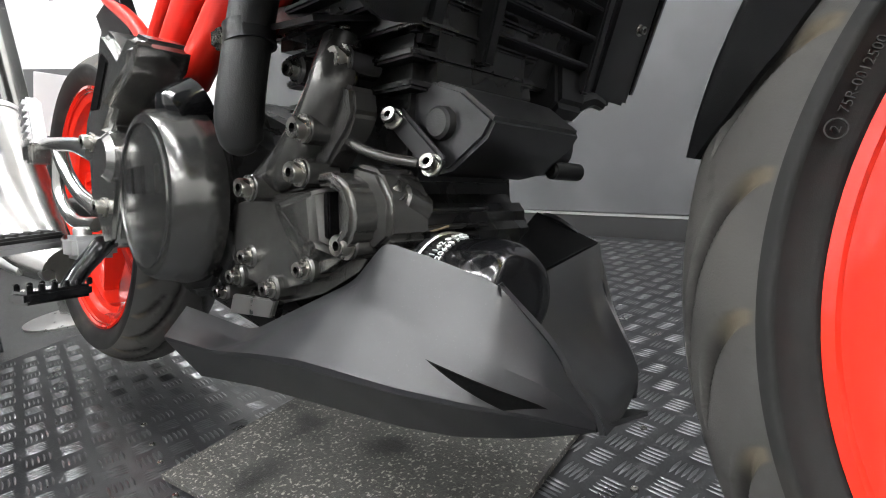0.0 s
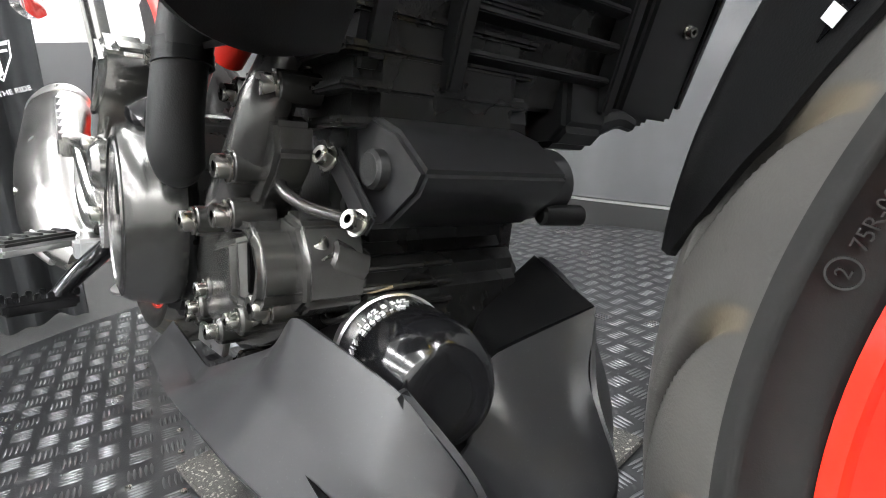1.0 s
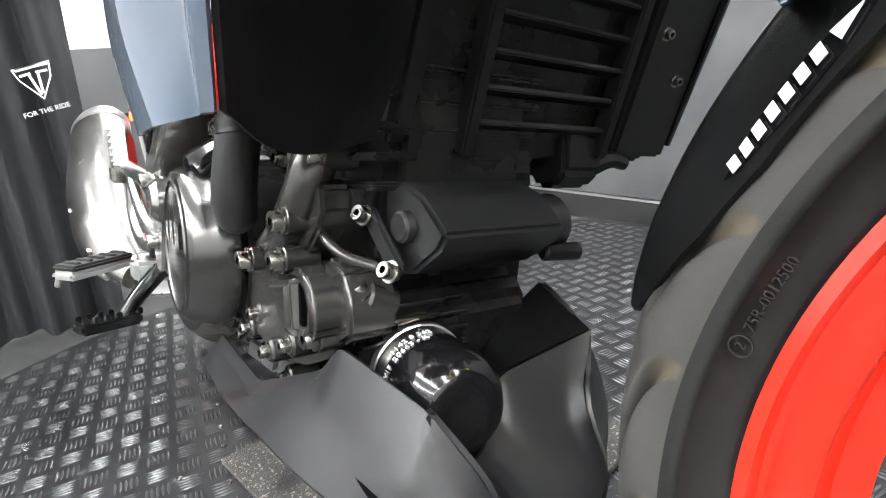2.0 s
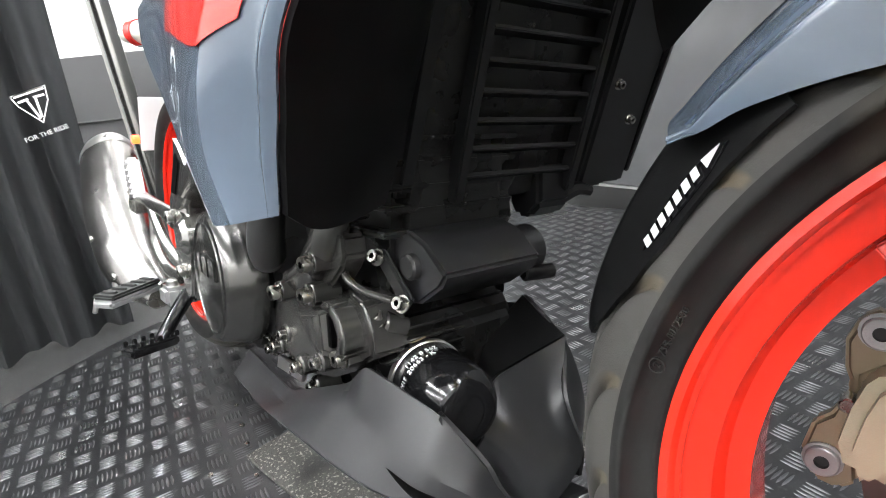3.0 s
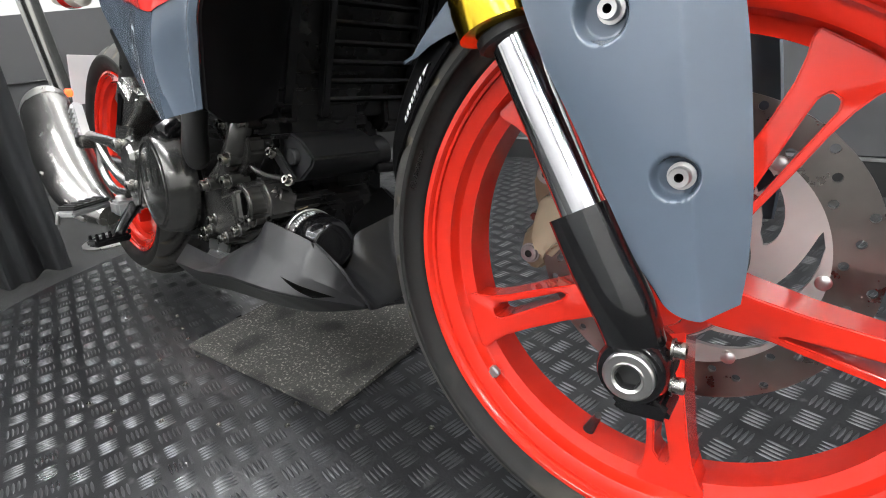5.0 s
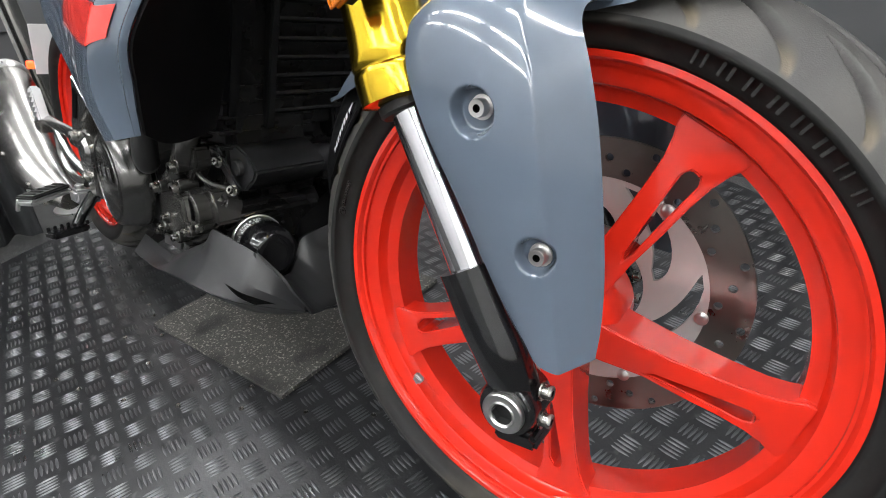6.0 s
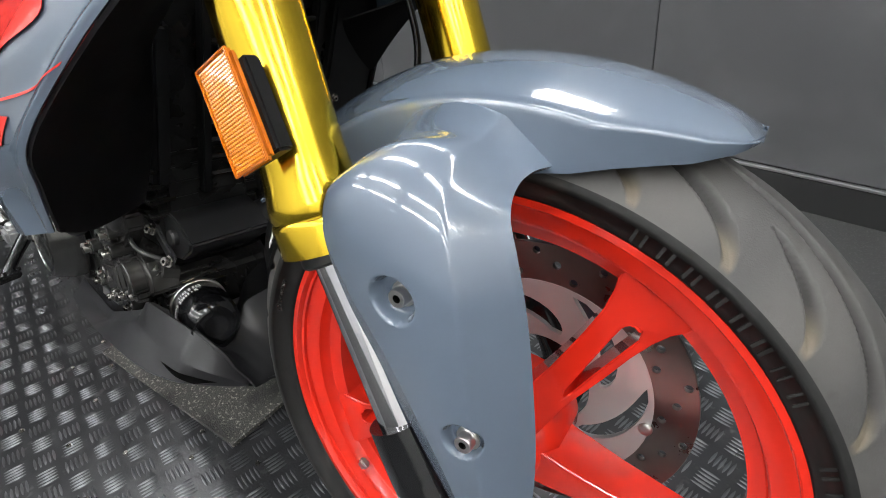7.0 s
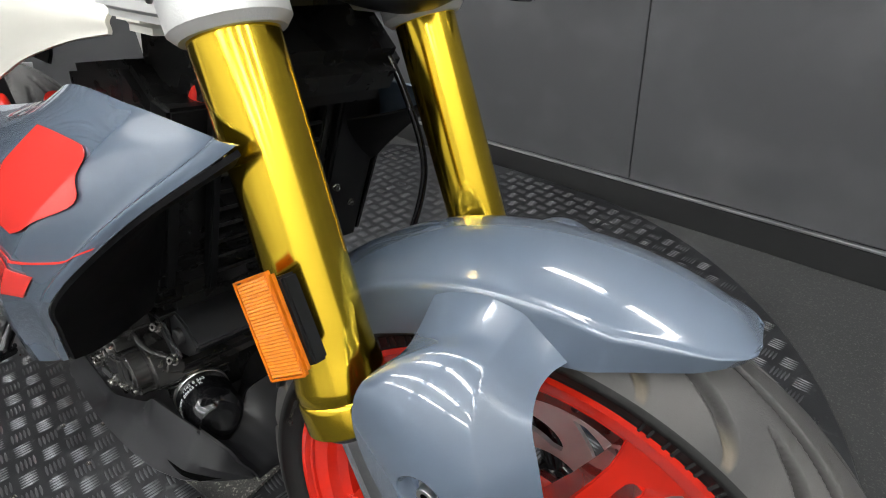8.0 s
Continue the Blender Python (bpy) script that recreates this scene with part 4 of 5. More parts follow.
for x, y, z, m in ((-0.520, -0.180, 0.376, BOLT_L), (-0.526, -0.180, 0.346, BOLT_L), (-0.590, -0.184, 0.337, BOLT_L), (-0.500, -0.160, 0.423, BOLT_L), (-0.545, -0.168, 0.422, BOLT_M),
                   (-0.624, -0.168, 0.280, BOLT_M), (-0.485, -0.172, 0.296, BOLT_L), (-0.535, -0.172, 0.276, BOLT_M), (-0.583, -0.172, 0.257, BOLT_M), (-0.642, -0.170, 0.262, BOLT_M), (-0.690, -0.160, 0.243, BOLT_M), (-0.655, -0.15, 0.236, BOLT_S), (-0.60, -0.150, 0.222, BOLT_M)):
    part("bolt_boss", tube((x, y + 0.03, z), (x, y, z), 0.0108, 20, 0.002), M_ENGINE, engine, "", ENGINE_FRAME)
    bolt((x, y, z), RIGHT, engine, m, ENGINE_FRAME)

# starter motor with its faceted cover and bracket
starter = part("starter_cover", slab([(-0.478, 0.384), (-0.468, 0.402), (-0.448, 0.407), (-0.424, 0.398), (-0.397, 0.376), (-0.405, 0.364), (-0.434, 0.345), (-0.455, 0.342), (-0.477, 0.357)], -0.123, -0.012, 0.003), M_SATIN, bike, "black faceted starter cover with round plug", ENGINE_FRAME)
part("plug", moved(rev([(0, -0.006), (0.009, -0.006), (0.011, -0.004), (0.0115, 0.002), (0, 0.002)], 28, closed=False), pose(-0.440, -0.1245, 0.377)), M_RUBBER, starter, "round rubber plug", ENGINE_FRAME)
part("cover_end", tube((-0.445, -0.02, 0.368), (-0.450, 0.030, 0.372), 0.024, 28, 0.006), M_SATIN, starter, "", ENGINE_FRAME)
part("cover_nozzle", tube((-0.432, 0.0, 0.350), (-0.425, 0.036, 0.349), 0.0075, 18, 0.002), M_BLACK, starter, "", ENGINE_FRAME)
bracket = part("engine_bracket", moved(box(-0.029, 0.029, -0.003, 0.003, -0.0085, 0.0085, 0.0025), Matrix.Translation((-0.4555, -0.132, 0.365)) @ Matrix.Rotation(radians(42.6), 4, "Y")), M_SATIN, bike, "cast bracket between two bolts", ENGINE_FRAME)
for p in ((-0.474, -0.137, 0.382), (-0.437, -0.138, 0.348)):
    bolt(p, (0.2, -0.9, 0.35), bracket, BOLT_M, ENGINE_FRAME)
part("bolt_boss", tube((-0.464, -0.120, 0.318), (-0.464, -0.144, 0.327), 0.012, 20, 0.002), M_ENGINE, bracket, "", ENGINE_FRAME)
bolt((-0.464, -0.146, 0.328), (0, -0.5, 0.85), bracket, BOLT_L, ENGINE_FRAME)
part("oil_pipe", sweep([(-0.512, -0.140, 0.372), (-0.495, -0.158, 0.366), (-0.470, -0.155, 0.356), (-0.446, -0.142, 0.350)], 0.0036, 20, 12), M_ENGINE, bike, "thin dark oil pipe", ENGINE_FRAME)
COIL = [Vector((-0.536, -0.130, 0.463)).lerp(Vector((-0.517, -0.130, 0.437)), k / 88) + Vector((0.0045 * math.cos(k * math.pi / 4), 0.0045 * math.sin(k * math.pi / 4), 0.0)) for k in range(89)]
part("return_spring", sweep([(-0.540, -0.130, 0.474)] + COIL + [(-0.512, -0.132, 0.430), (-0.506, -0.133, 0.424), (-0.508, -0.134, 0.417), (-0.515, -0.134, 0.418)], 0.0010, 360, 6), M_BOLT, bike, "small coiled steel return spring", ENGINE_FRAME)
part("frame_tube", sweep([(-0.690, -0.128, 0.470), (-0.672, -0.124, 0.486), (-0.640, -0.118, 0.520), (-0.60, -0.11, 0.57)], 0.016, 14, 18), M_REDTUBE, bike, "red steel frame lug", ENGINE_FRAME)
front_case = part("oil_pan_case", slab([(-0.515, 0.335), (-0.47, 0.33), (-0.455, 0.31), (-0.458, 0.25), (-0.50, 0.23), (-0.53, 0.26)], -0.128, 0.012, 0.008), M_ENGDARK, bike, "black cast lower engine case with ribs", ENGINE_FRAME)
for k in range(4):
    part("case_rib", sweep([(-0.490, -0.134, 0.318 - 0.016 * k), (-0.468, -0.138, 0.316 - 0.015 * k), (-0.456, -0.118, 0.318 - 0.012 * k), (-0.452, -0.06, 0.319 - 0.012 * k)], 0.0020, 18, 8), M_ENGDARK, front_case, "", ENGINE_FRAME)

# oil filter
FILTER = aim((-0.449, -0.104, 0.265), (-0.350, -0.121, 0.2622))
oil_filter = part("oil_filter", moved(rev([(0, -0.006), (0.034, -0.006), (0.0365, -0.003), (0.0365, 0.045), (0.035, 0.056), (0.029, 0.066), (0.024, 0.068), (0.014, 0.066), (0, 0.066)], 56, closed=False), FILTER), M_GLOSSBLACK, bike, "gloss black oil filter with white print", ENGINE_FRAME, 50)
part("filter_seal", moved(rev([(0.0366, -0.010), (0.0378, -0.010), (0.0380, -0.003), (0.0366, -0.002)], 56), FILTER), M_STEEL, oil_filter, "pale metal filter rim", ENGINE_FRAME)


def filter_text(text, size, along, turn):
    bm = lettering(text, size, 0.0003)
    for v in bm.verts:
        a = turn + v.co.x / 0.0368
        v.co = Vector(((0.0368 + v.co.z) * math.cos(a), along - v.co.y, (0.0368 + v.co.z) * math.sin(a)))
    return moved(bm, FILTER)


for text, size, along, turn in (("1142 8 562", 0.0076, 0.0105, 66), ("20663 - K", 0.0076, 0.0185, 60), ("21W17", 0.0060, 0.0170, 16), ("Made in", 0.0056, 0.0200, -8), ("India", 0.0056, 0.0130, -6)):
    part("filter_print", filter_text(text, size, along, radians(turn)), M_PRINT, oil_filter, "white printed text", ENGINE_FRAME)

# belly pan
def blend(a, b, t):
    return [tuple(p + (q - p) * t for p, q in zip(u, v)) for u, v in zip(a, b)]


PAN_TOP = [(-0.765, -0.163, 0.220), (-0.625, -0.170, 0.218), (-0.602, -0.172, 0.223), (-0.545, -0.171, 0.246), (-0.484, -0.167, 0.271), (-0.447, -0.171, 0.300), (-0.410, -0.162, 0.290), (-0.374, -0.150, 0.277), (-0.353, -0.128, 0.240), (-0.336, -0.106, 0.195)]
PAN_LEDGE = [(-0.766, -0.170, 0.211), (-0.625, -0.179, 0.208), (-0.600, -0.183, 0.213), (-0.542, -0.186, 0.238), (-0.486, -0.183, 0.259), (-0.449, -0.182, 0.260), (-0.408, -0.179, 0.250), (-0.371, -0.171, 0.241), (-0.346, -0.146, 0.224), (-0.334, -0.108, 0.192)]
PAN_EDGE = [(-0.770, -0.186, 0.190), (-0.640, -0.200, 0.203), (-0.612, -0.203, 0.207), (-0.550, -0.207, 0.216), (-0.497, -0.208, 0.221), (-0.457, -0.206, 0.221), (-0.413, -0.199, 0.219), (-0.375, -0.183, 0.215), (-0.349, -0.150, 0.205), (-0.335, -0.108, 0.188)]
PAN_LOW = [(-0.790, -0.138, 0.132), (-0.660, -0.142, 0.150), (-0.625, -0.143, 0.153), (-0.550, -0.144, 0.159), (-0.500, -0.143, 0.162), (-0.460, -0.142, 0.165), (-0.415, -0.138, 0.170), (-0.378, -0.126, 0.176), (-0.355, -0.112, 0.180), (-0.340, -0.096, 0.182)]
PAN_KEEL = [(x, -0.014 if x > -0.38 else 0.0, z - 0.014) for x, y, z in PAN_LOW]
PAN_SIDE = [PAN_TOP, blend(PAN_TOP, PAN_LEDGE, 0.5), blend(PAN_TOP, PAN_LEDGE, 0.93), blend(PAN_LEDGE, PAN_EDGE, 0.05), blend(PAN_LEDGE, PAN_EDGE, 0.5), blend(PAN_LEDGE, PAN_EDGE, 0.94), blend(PAN_EDGE, PAN_LOW, 0.06), blend(PAN_EDGE, PAN_LOW, 0.5), blend(PAN_EDGE, PAN_LOW, 0.94), blend(PAN_LOW, PAN_KEEL, 0.06), PAN_KEEL]


def creased(rows, cells, rounds):
    """A net through rows of points with straight pieces between them, its corners rubbed down along the rows."""
    net = []
    for row in rows:
        pts = [Vector(p) for p in row]
        n = len(pts) - 1
        line = []
        for k in range(cells + 1):
            u = k / cells * n
            i = min(int(u), n - 1)
            line.append(pts[i].lerp(pts[i + 1], u - i))
        for _ in range(rounds):
            line = [line[0]] + [(a + b * 2 + c) / 4 for a, b, c in zip(line, line[1:], line[2:])] + [line[-1]]
        net.append(line)
    return net


PAN_NET = creased(PAN_SIDE, 126, 7)
pan = part("belly_pan", shell(PAN_NET, -0.0035), M_PAN, bike, "satin black plastic belly pan", ENGINE_FRAME, 13)
part("pan_left_side", loft([[(-0.73, 0.0, 0.120), (-0.575, 0.0, 0.130), (-0.448, 0.0, 0.144), (-0.352, -0.012, 0.178)], [(-0.73, 0.12, 0.14), (-0.575, 0.125, 0.150), (-0.448, 0.10, 0.17), (-0.357, -0.006, 0.203)], [(-0.72, 0.165, 0.20), (-0.575, 0.16, 0.21), (-0.46, 0.10, 0.24), (-0.378, -0.003, 0.246)], [(-0.70, 0.165, 0.235), (-0.575, 0.16, 0.255), (-0.468, 0.040, 0.311), (-0.402, 0.027, 0.287)]], 30, 24, 0.0035), M_PAN, pan, "", ENGINE_FRAME, 60)
PAN_FOLD = [(-0.374, -0.150, 0.277), (-0.370, -0.138, 0.252), (-0.380, -0.114, 0.226), (-0.397, -0.088, 0.222), (-0.411, -0.067, 0.238), (-0.417, -0.056, 0.264), (-0.410, -0.014, 0.276), (-0.402, 0.027, 0.287)]
PAN_BACK = [(-0.392, -0.140, 0.270), (-0.400, -0.125, 0.245), (-0.412, -0.105, 0.226), (-0.428, -0.080, 0.224), (-0.445, -0.050, 0.246), (-0.455, -0.030, 0.275), (-0.462, 0.005, 0.298), (-0.468, 0.037, 0.312)]
# Lining black paints this facet as shaded, darker than the rest of the pan.
part("pan_lip_shade", shell(creased([PAN_BACK, blend(PAN_BACK, PAN_FOLD, 0.5), PAN_FOLD], 56, 4), 0.003), M_LINING, pan, "inner lip coloured black to stand for shade", ENGINE_FRAME, 60)
PAN_FRONT = [
    PAN_FOLD,
    blend(PAN_FOLD, [(-0.352, -0.128, 0.240), (-0.362, -0.115, 0.224), (-0.372, -0.098, 0.214), (-0.384, -0.078, 0.214), (-0.394, -0.060, 0.226), (-0.399, -0.045, 0.240), (-0.396, -0.012, 0.254), (-0.391, 0.012, 0.268)], 0.10),
    [(-0.352, -0.128, 0.240), (-0.362, -0.115, 0.222), (-0.372, -0.098, 0.212), (-0.384, -0.078, 0.212), (-0.394, -0.060, 0.224), (-0.399, -0.045, 0.240), (-0.396, -0.012, 0.254), (-0.391, 0.012, 0.268)],
    [(-0.344, -0.118, 0.215), (-0.352, -0.105, 0.203), (-0.360, -0.090, 0.198), (-0.368, -0.070, 0.199), (-0.374, -0.052, 0.206), (-0.378, -0.036, 0.215), (-0.379, -0.018, 0.227), (-0.378, -0.004, 0.244)],
    [(-0.337, -0.106, 0.195), (-0.342, -0.096, 0.188), (-0.347, -0.082, 0.185), (-0.351, -0.064, 0.186), (-0.354, -0.047, 0.190), (-0.356, -0.032, 0.194), (-0.357, -0.018, 0.198), (-0.356, -0.006, 0.202)],
    [(-0.336, -0.100, 0.182), (-0.339, -0.088, 0.178), (-0.342, -0.074, 0.176), (-0.345, -0.058, 0.176), (-0.347, -0.044, 0.178), (-0.349, -0.030, 0.182), (-0.350, -0.020, 0.187), (-0.351, -0.012, 0.192)],
]
part("pan_front", shell([list(r) for r in zip(*[smooth_path(c, 40) for c in zip(*creased(PAN_FRONT, 64, 4))])], 0.0035), M_PAN, pan, "", ENGINE_FRAME, 60)


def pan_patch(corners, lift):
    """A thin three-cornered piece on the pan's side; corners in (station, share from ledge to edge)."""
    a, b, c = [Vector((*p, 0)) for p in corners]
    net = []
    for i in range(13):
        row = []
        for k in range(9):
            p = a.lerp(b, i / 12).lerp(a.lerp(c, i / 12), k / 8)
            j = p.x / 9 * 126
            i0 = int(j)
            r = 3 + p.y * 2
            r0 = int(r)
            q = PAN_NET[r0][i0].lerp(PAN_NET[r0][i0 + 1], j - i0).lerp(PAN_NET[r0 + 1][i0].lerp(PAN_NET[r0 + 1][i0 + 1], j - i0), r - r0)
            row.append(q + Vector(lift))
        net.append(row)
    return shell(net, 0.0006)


# No hole is cut: a near-black patch paints the vent's dark inside.
part("pan_vent_shade", pan_patch(((6.25, 0.36), (8.15, 0.62), (7.55, 0.99)), (0.0006, -0.0012, 0.0002)), M_HOLE_SHADE, pan, "near-black patch for the shade inside the vent", ENGINE_FRAME, 60)

# thick black hose beside the engine
hose = part("breather_hose", sweep([(-0.553, -0.186, 0.500), (-0.560, -0.192, 0.460), (-0.568, -0.196, 0.420), (-0.577, -0.196, 0.388), (-0.582, -0.192, 0.372), (-0.584, -0.188, 0.364)], [0.0166, 0.0166, 0.0170, 0.0178, 0.016, 0.008], 32, 28), M_RUBBER, bike, "thick black rubber hose with a clip", ENGINE_FRAME, 60)
part("hose_clip", moved(rev([(0.0164, -0.007), (0.0186, -0.007), (0.0180, -0.002), (0.0186, 0.000), (0.0180, 0.002), (0.0186, 0.007), (0.0164, 0.007)], 36), Matrix.Translation((-0.563, -0.193, 0.444)) @ Matrix.Rotation(radians(88), 4, "X") @ Matrix.Rotation(radians(8), 4, "Z")), M_BLACK, hose, "", ENGINE_FRAME)
part("clip_lock", box(-0.586, -0.572, -0.212, -0.198, 0.435, 0.450, 0.003), M_BOLT, hose, "", ENGINE_FRAME)

# red frame, rearset plate, footpegs
frame_tubes = part("frame", sweep([(-0.765, -0.160, 0.440), (-0.72, -0.160, 0.472), (-0.64, -0.158, 0.530), (-0.56, -0.150, 0.60)], 0.0185, 18, 20), M_REDTUBE, bike, "red tubular steel frame", REAR_FRAME)
for pts, r in (([(-0.83, -0.160, 0.462), (-0.80, -0.160, 0.490), (-0.74, -0.158, 0.545), (-0.66, -0.150, 0.63)], 0.0165), ([(-0.865, -0.158, 0.468), (-0.905, -0.150, 0.502), (-0.98, -0.138, 0.550), (-1.12, -0.125, 0.62)], 0.010), ([(-0.90, -0.150, 0.500), (-0.875, -0.152, 0.515), (-0.82, -0.154, 0.555)], 0.009), ([(-0.50, -0.11, 0.52), (-0.44, -0.10, 0.58), (-0.36, -0.08, 0.70)], 0.017)):
    part("frame_tube", sweep(pts, r, 14, 18), M_REDTUBE, frame_tubes, "", REAR_FRAME)
PEG_FRAME = REAR_FRAME @ Matrix.Translation((0.012, -0.030, 0.004))
plate = part("rearset_plate", slab([(-0.812, 0.482), (-0.792, 0.470), (-0.765, 0.448), (-0.735, 0.462), (-0.700, 0.448), (-0.716, 0.424), (-0.786, 0.396), (-0.806, 0.383), (-0.780, 0.373), (-0.772, 0.344), (-0.786, 0.316), (-0.806, 0.264), (-0.835, 0.258), (-0.850, 0.283), (-0.872, 0.313), (-0.872, 0.347), (-0.882, 0.374), (-0.872, 0.398), (-0.848, 0.420), (-0.826, 0.450)], -0.206, -0.160, 0.007, 3), M_REARSET, bike, "dark polished cast footrest plate", PEG_FRAME)
# Near-black slab on the plate, painted as a shaded opening.
part("plate_window_shade", slab([(-0.806, 0.455), (-0.790, 0.444), (-0.826, 0.402), (-0.850, 0.404)], -0.2075, -0.190, 0.001), M_HOLE_SHADE, plate, "", PEG_FRAME)
part("plate_web", slab([(-0.700, 0.448), (-0.716, 0.424), (-0.786, 0.396), (-0.796, 0.404), (-0.740, 0.440)], -0.214, -0.190, 0.006, 3), M_REARSET, plate, "", PEG_FRAME)
part("plate_boss", moved(rev([(0, -0.010), (0.018, -0.010), (0.024, -0.004), (0.026, 0.02), (0, 0.02)], 32, closed=False), pose(-0.796, -0.206, 0.352)), M_REARSET, plate, "", PEG_FRAME)
for x, z in ((-0.856, 0.372), (-0.826, 0.303)):
    bolt((x, -0.207, z), RIGHT, plate, BOLT_L, PEG_FRAME)
part("heel_guard", sweep([(-0.978, -0.205, 0.378), (-0.985, -0.208, 0.345), (-0.982, -0.208, 0.317), (-0.940, -0.206, 0.288), (-0.872, -0.200, 0.284)], [0.009, 0.0075, 0.0075, 0.0075, 0.010], 24, 14, 0.7), M_REARSET, plate, "", PEG_FRAME)
part("pillion_arm", sweep([(-0.868, -0.198, 0.364), (-0.92, -0.203, 0.374), (-0.985, -0.206, 0.380), (-1.045, -0.206, 0.384)], [0.014, 0.010, 0.010, 0.011], 18, 14, 0.7), M_REARSET, plate, "", PEG_FRAME)
part("pillion_arm", sweep([(-0.870, -0.198, 0.300), (-0.915, -0.204, 0.318), (-0.955, -0.206, 0.345), (-0.982, -0.206, 0.374)], [0.010, 0.008, 0.008, 0.010], 18, 14, 0.7), M_REARSET, plate, "", PEG_FRAME)
peg = part("footpeg", moved(box(-0.018, 0.018, -0.045, 0.045, -0.007, 0.004, 0.004), Matrix.Translation((-0.925, -0.262, 0.262)) @ Matrix.Rotation(radians(35), 4, "Z") @ Matrix.Rotation(radians(3), 4, "X")), M_CAST, bike, "silver footpeg with ribbed rubber top", PEG_FRAME)
part("peg_rubber", moved(box(-0.019, 0.019, -0.042, 0.044, 0.004, 0.011, 0.003), Matrix.Translation((-0.925, -0.262, 0.262)) @ Matrix.Rotation(radians(35), 4, "Z") @ Matrix.Rotation(radians(3), 4, "X")), M_RUBBER, peg, "black ribbed rubber", PEG_FRAME)
for k in range(5):
    part("peg_rib", moved(box(-0.012, 0.012, -0.032 + k * 0.016, -0.026 + k * 0.016, 0.010, 0.0135, 0.001), Matrix.Translation((-0.925, -0.262, 0.262)) @ Matrix.Rotation(radians(35), 4, "Z") @ Matrix.Rotation(radians(3), 4, "X")), M_RUBBER, peg, "", PEG_FRAME)
part("peg_feeler", tube((-0.955, -0.298, 0.256), (-0.962, -0.302, 0.234), 0.0035, 12, 0.001), M_STEEL, peg, "", PEG_FRAME)
part("peg_mount", box(-0.912, -0.868, -0.226, -0.182, 0.246, 0.272, 0.005), M_CAST, peg, "", PEG_FRAME)
part("peg_pivot", tube((-0.889, -0.211, 0.268), (-0.889, -0.211, 0.281), 0.009, 20, 0.002), M_STEEL, peg, "", PEG_FRAME)
pedal = part("brake_pedal", sweep([(-0.86, -0.20, 0.262), (-0.82, -0.232, 0.240), (-0.80, -0.250, 0.222)], [0.011, 0.009, 0.009], 14, 12), M_GLOSSBLACK, bike, "black toothed rear brake pedal", PEG_FRAME)
part("pedal_pad", moved(box(-0.013, 0.013, -0.032, 0.030, -0.007, 0.005, 0.003), Matrix.Translation((-0.793, -0.262, 0.224)) @ Matrix.Rotation(radians(20), 4, "Z")), M_GLOSSBLACK, pedal, "", PEG_FRAME)
for k in range(6):
    for sx in (-0.009, 0.009):
        part("pad_tooth", moved(box(sx - 0.002, sx + 0.002, -0.029 + k * 0.011, -0.024 + k * 0.011, 0.004, 0.011, 0.001), Matrix.Translation((-0.793, -0.262, 0.224)) @ Matrix.Rotation(radians(20), 4, "Z")), M_GLOSSBLACK, pedal, "", PEG_FRAME)
ppeg = part("pillion_peg", moved(box(-0.012, 0.012, -0.010, 0.010, -0.006, 0.066, 0.004), Matrix.Translation((-1.065, -0.210, 0.384)) @ Matrix.Rotation(radians(-22), 4, "Y")), M_CAST, bike, "folded silver pillion footpeg", PEG_FRAME)
for k in range(6):
    part("peg_rib", moved(box(-0.013, 0.013, -0.013, -0.008, 0.002 + k * 0.010, 0.006 + k * 0.010, 0.001), Matrix.Translation((-1.065, -0.210, 0.384)) @ Matrix.Rotation(radians(-22), 4, "Y")), M_CAST, ppeg, "", PEG_FRAME)
part("peg_hinge", box(-1.083, -1.043, -0.224, -0.190, 0.360, 0.386, 0.004), M_REARSET, ppeg, "", PEG_FRAME)

# exhaust silencer
EXHAUST_FRAME = REAR_FRAME @ Matrix.Translation((0.0, -0.036, 0.004))
EXH = [(-1.01, -0.195, 0.228), (-1.07, -0.208, 0.250), (-1.14, -0.214, 0.282), (-1.25, -0.210, 0.345), (-1.36, -0.198, 0.405), (-1.43, -0.192, 0.440)]
exhaust = part("silencer", sweep(EXH, [0.026, 0.043, 0.057, 0.062, 0.060, 0.057], 40, 40, 0.80), M_EXHAUST, bike, "brushed stainless steel exhaust silencer", EXHAUST_FRAME)
part("end_cap", sweep([(-1.425, -0.192, 0.437), (-1.445, -0.190, 0.447), (-1.465, -0.189, 0.457)], [0.058, 0.059, 0.052], 10, 40, 0.80), M_STEEL, exhaust, "", EXHAUST_FRAME)
part("heat_shield", sweep([(-1.045, -0.222, 0.230), (-1.08, -0.230, 0.250), (-1.11, -0.234, 0.270)], [0.020, 0.032, 0.026], 12, 20, 0.45), M_STEEL, exhaust, "", EXHAUST_FRAME)
for p in ((-1.187, -0.260, 0.308), (-1.082, -0.246, 0.256), (-1.21, -0.249, 0.270)):
    bolt(p, RIGHT, exhaust, BOLT_M, EXHAUST_FRAME)

# rear wheel, hanger, plate
RW = REAR_FRAME @ pose(-1.385, -0.028, 0.302)
rear = part("rear_wheel", rev([(0, -0.07), (0.03, -0.07), (0.05, -0.05), (0.06, 0.0), (0.05, 0.05), (0.03, 0.07), (0, 0.07)], 32, closed=False), M_RED, bike, "red cast rear wheel", RW)
part("tyre", tyre_mesh("tyre", crown(0.230, 0.262, 0.306, 0.076, 16), 13, 400, 0.0045), None, rear, "wide black rear tyre", RW)
part("rim", rim_mesh("rim", 0.2325, 0.064, 0.040), None, rear, "", RW)
for k in range(5):
    part("spoke", SPOKE, None, rear, "", RW @ pose(0, 0, 0, 0, -(20 + 72 * k), 0))
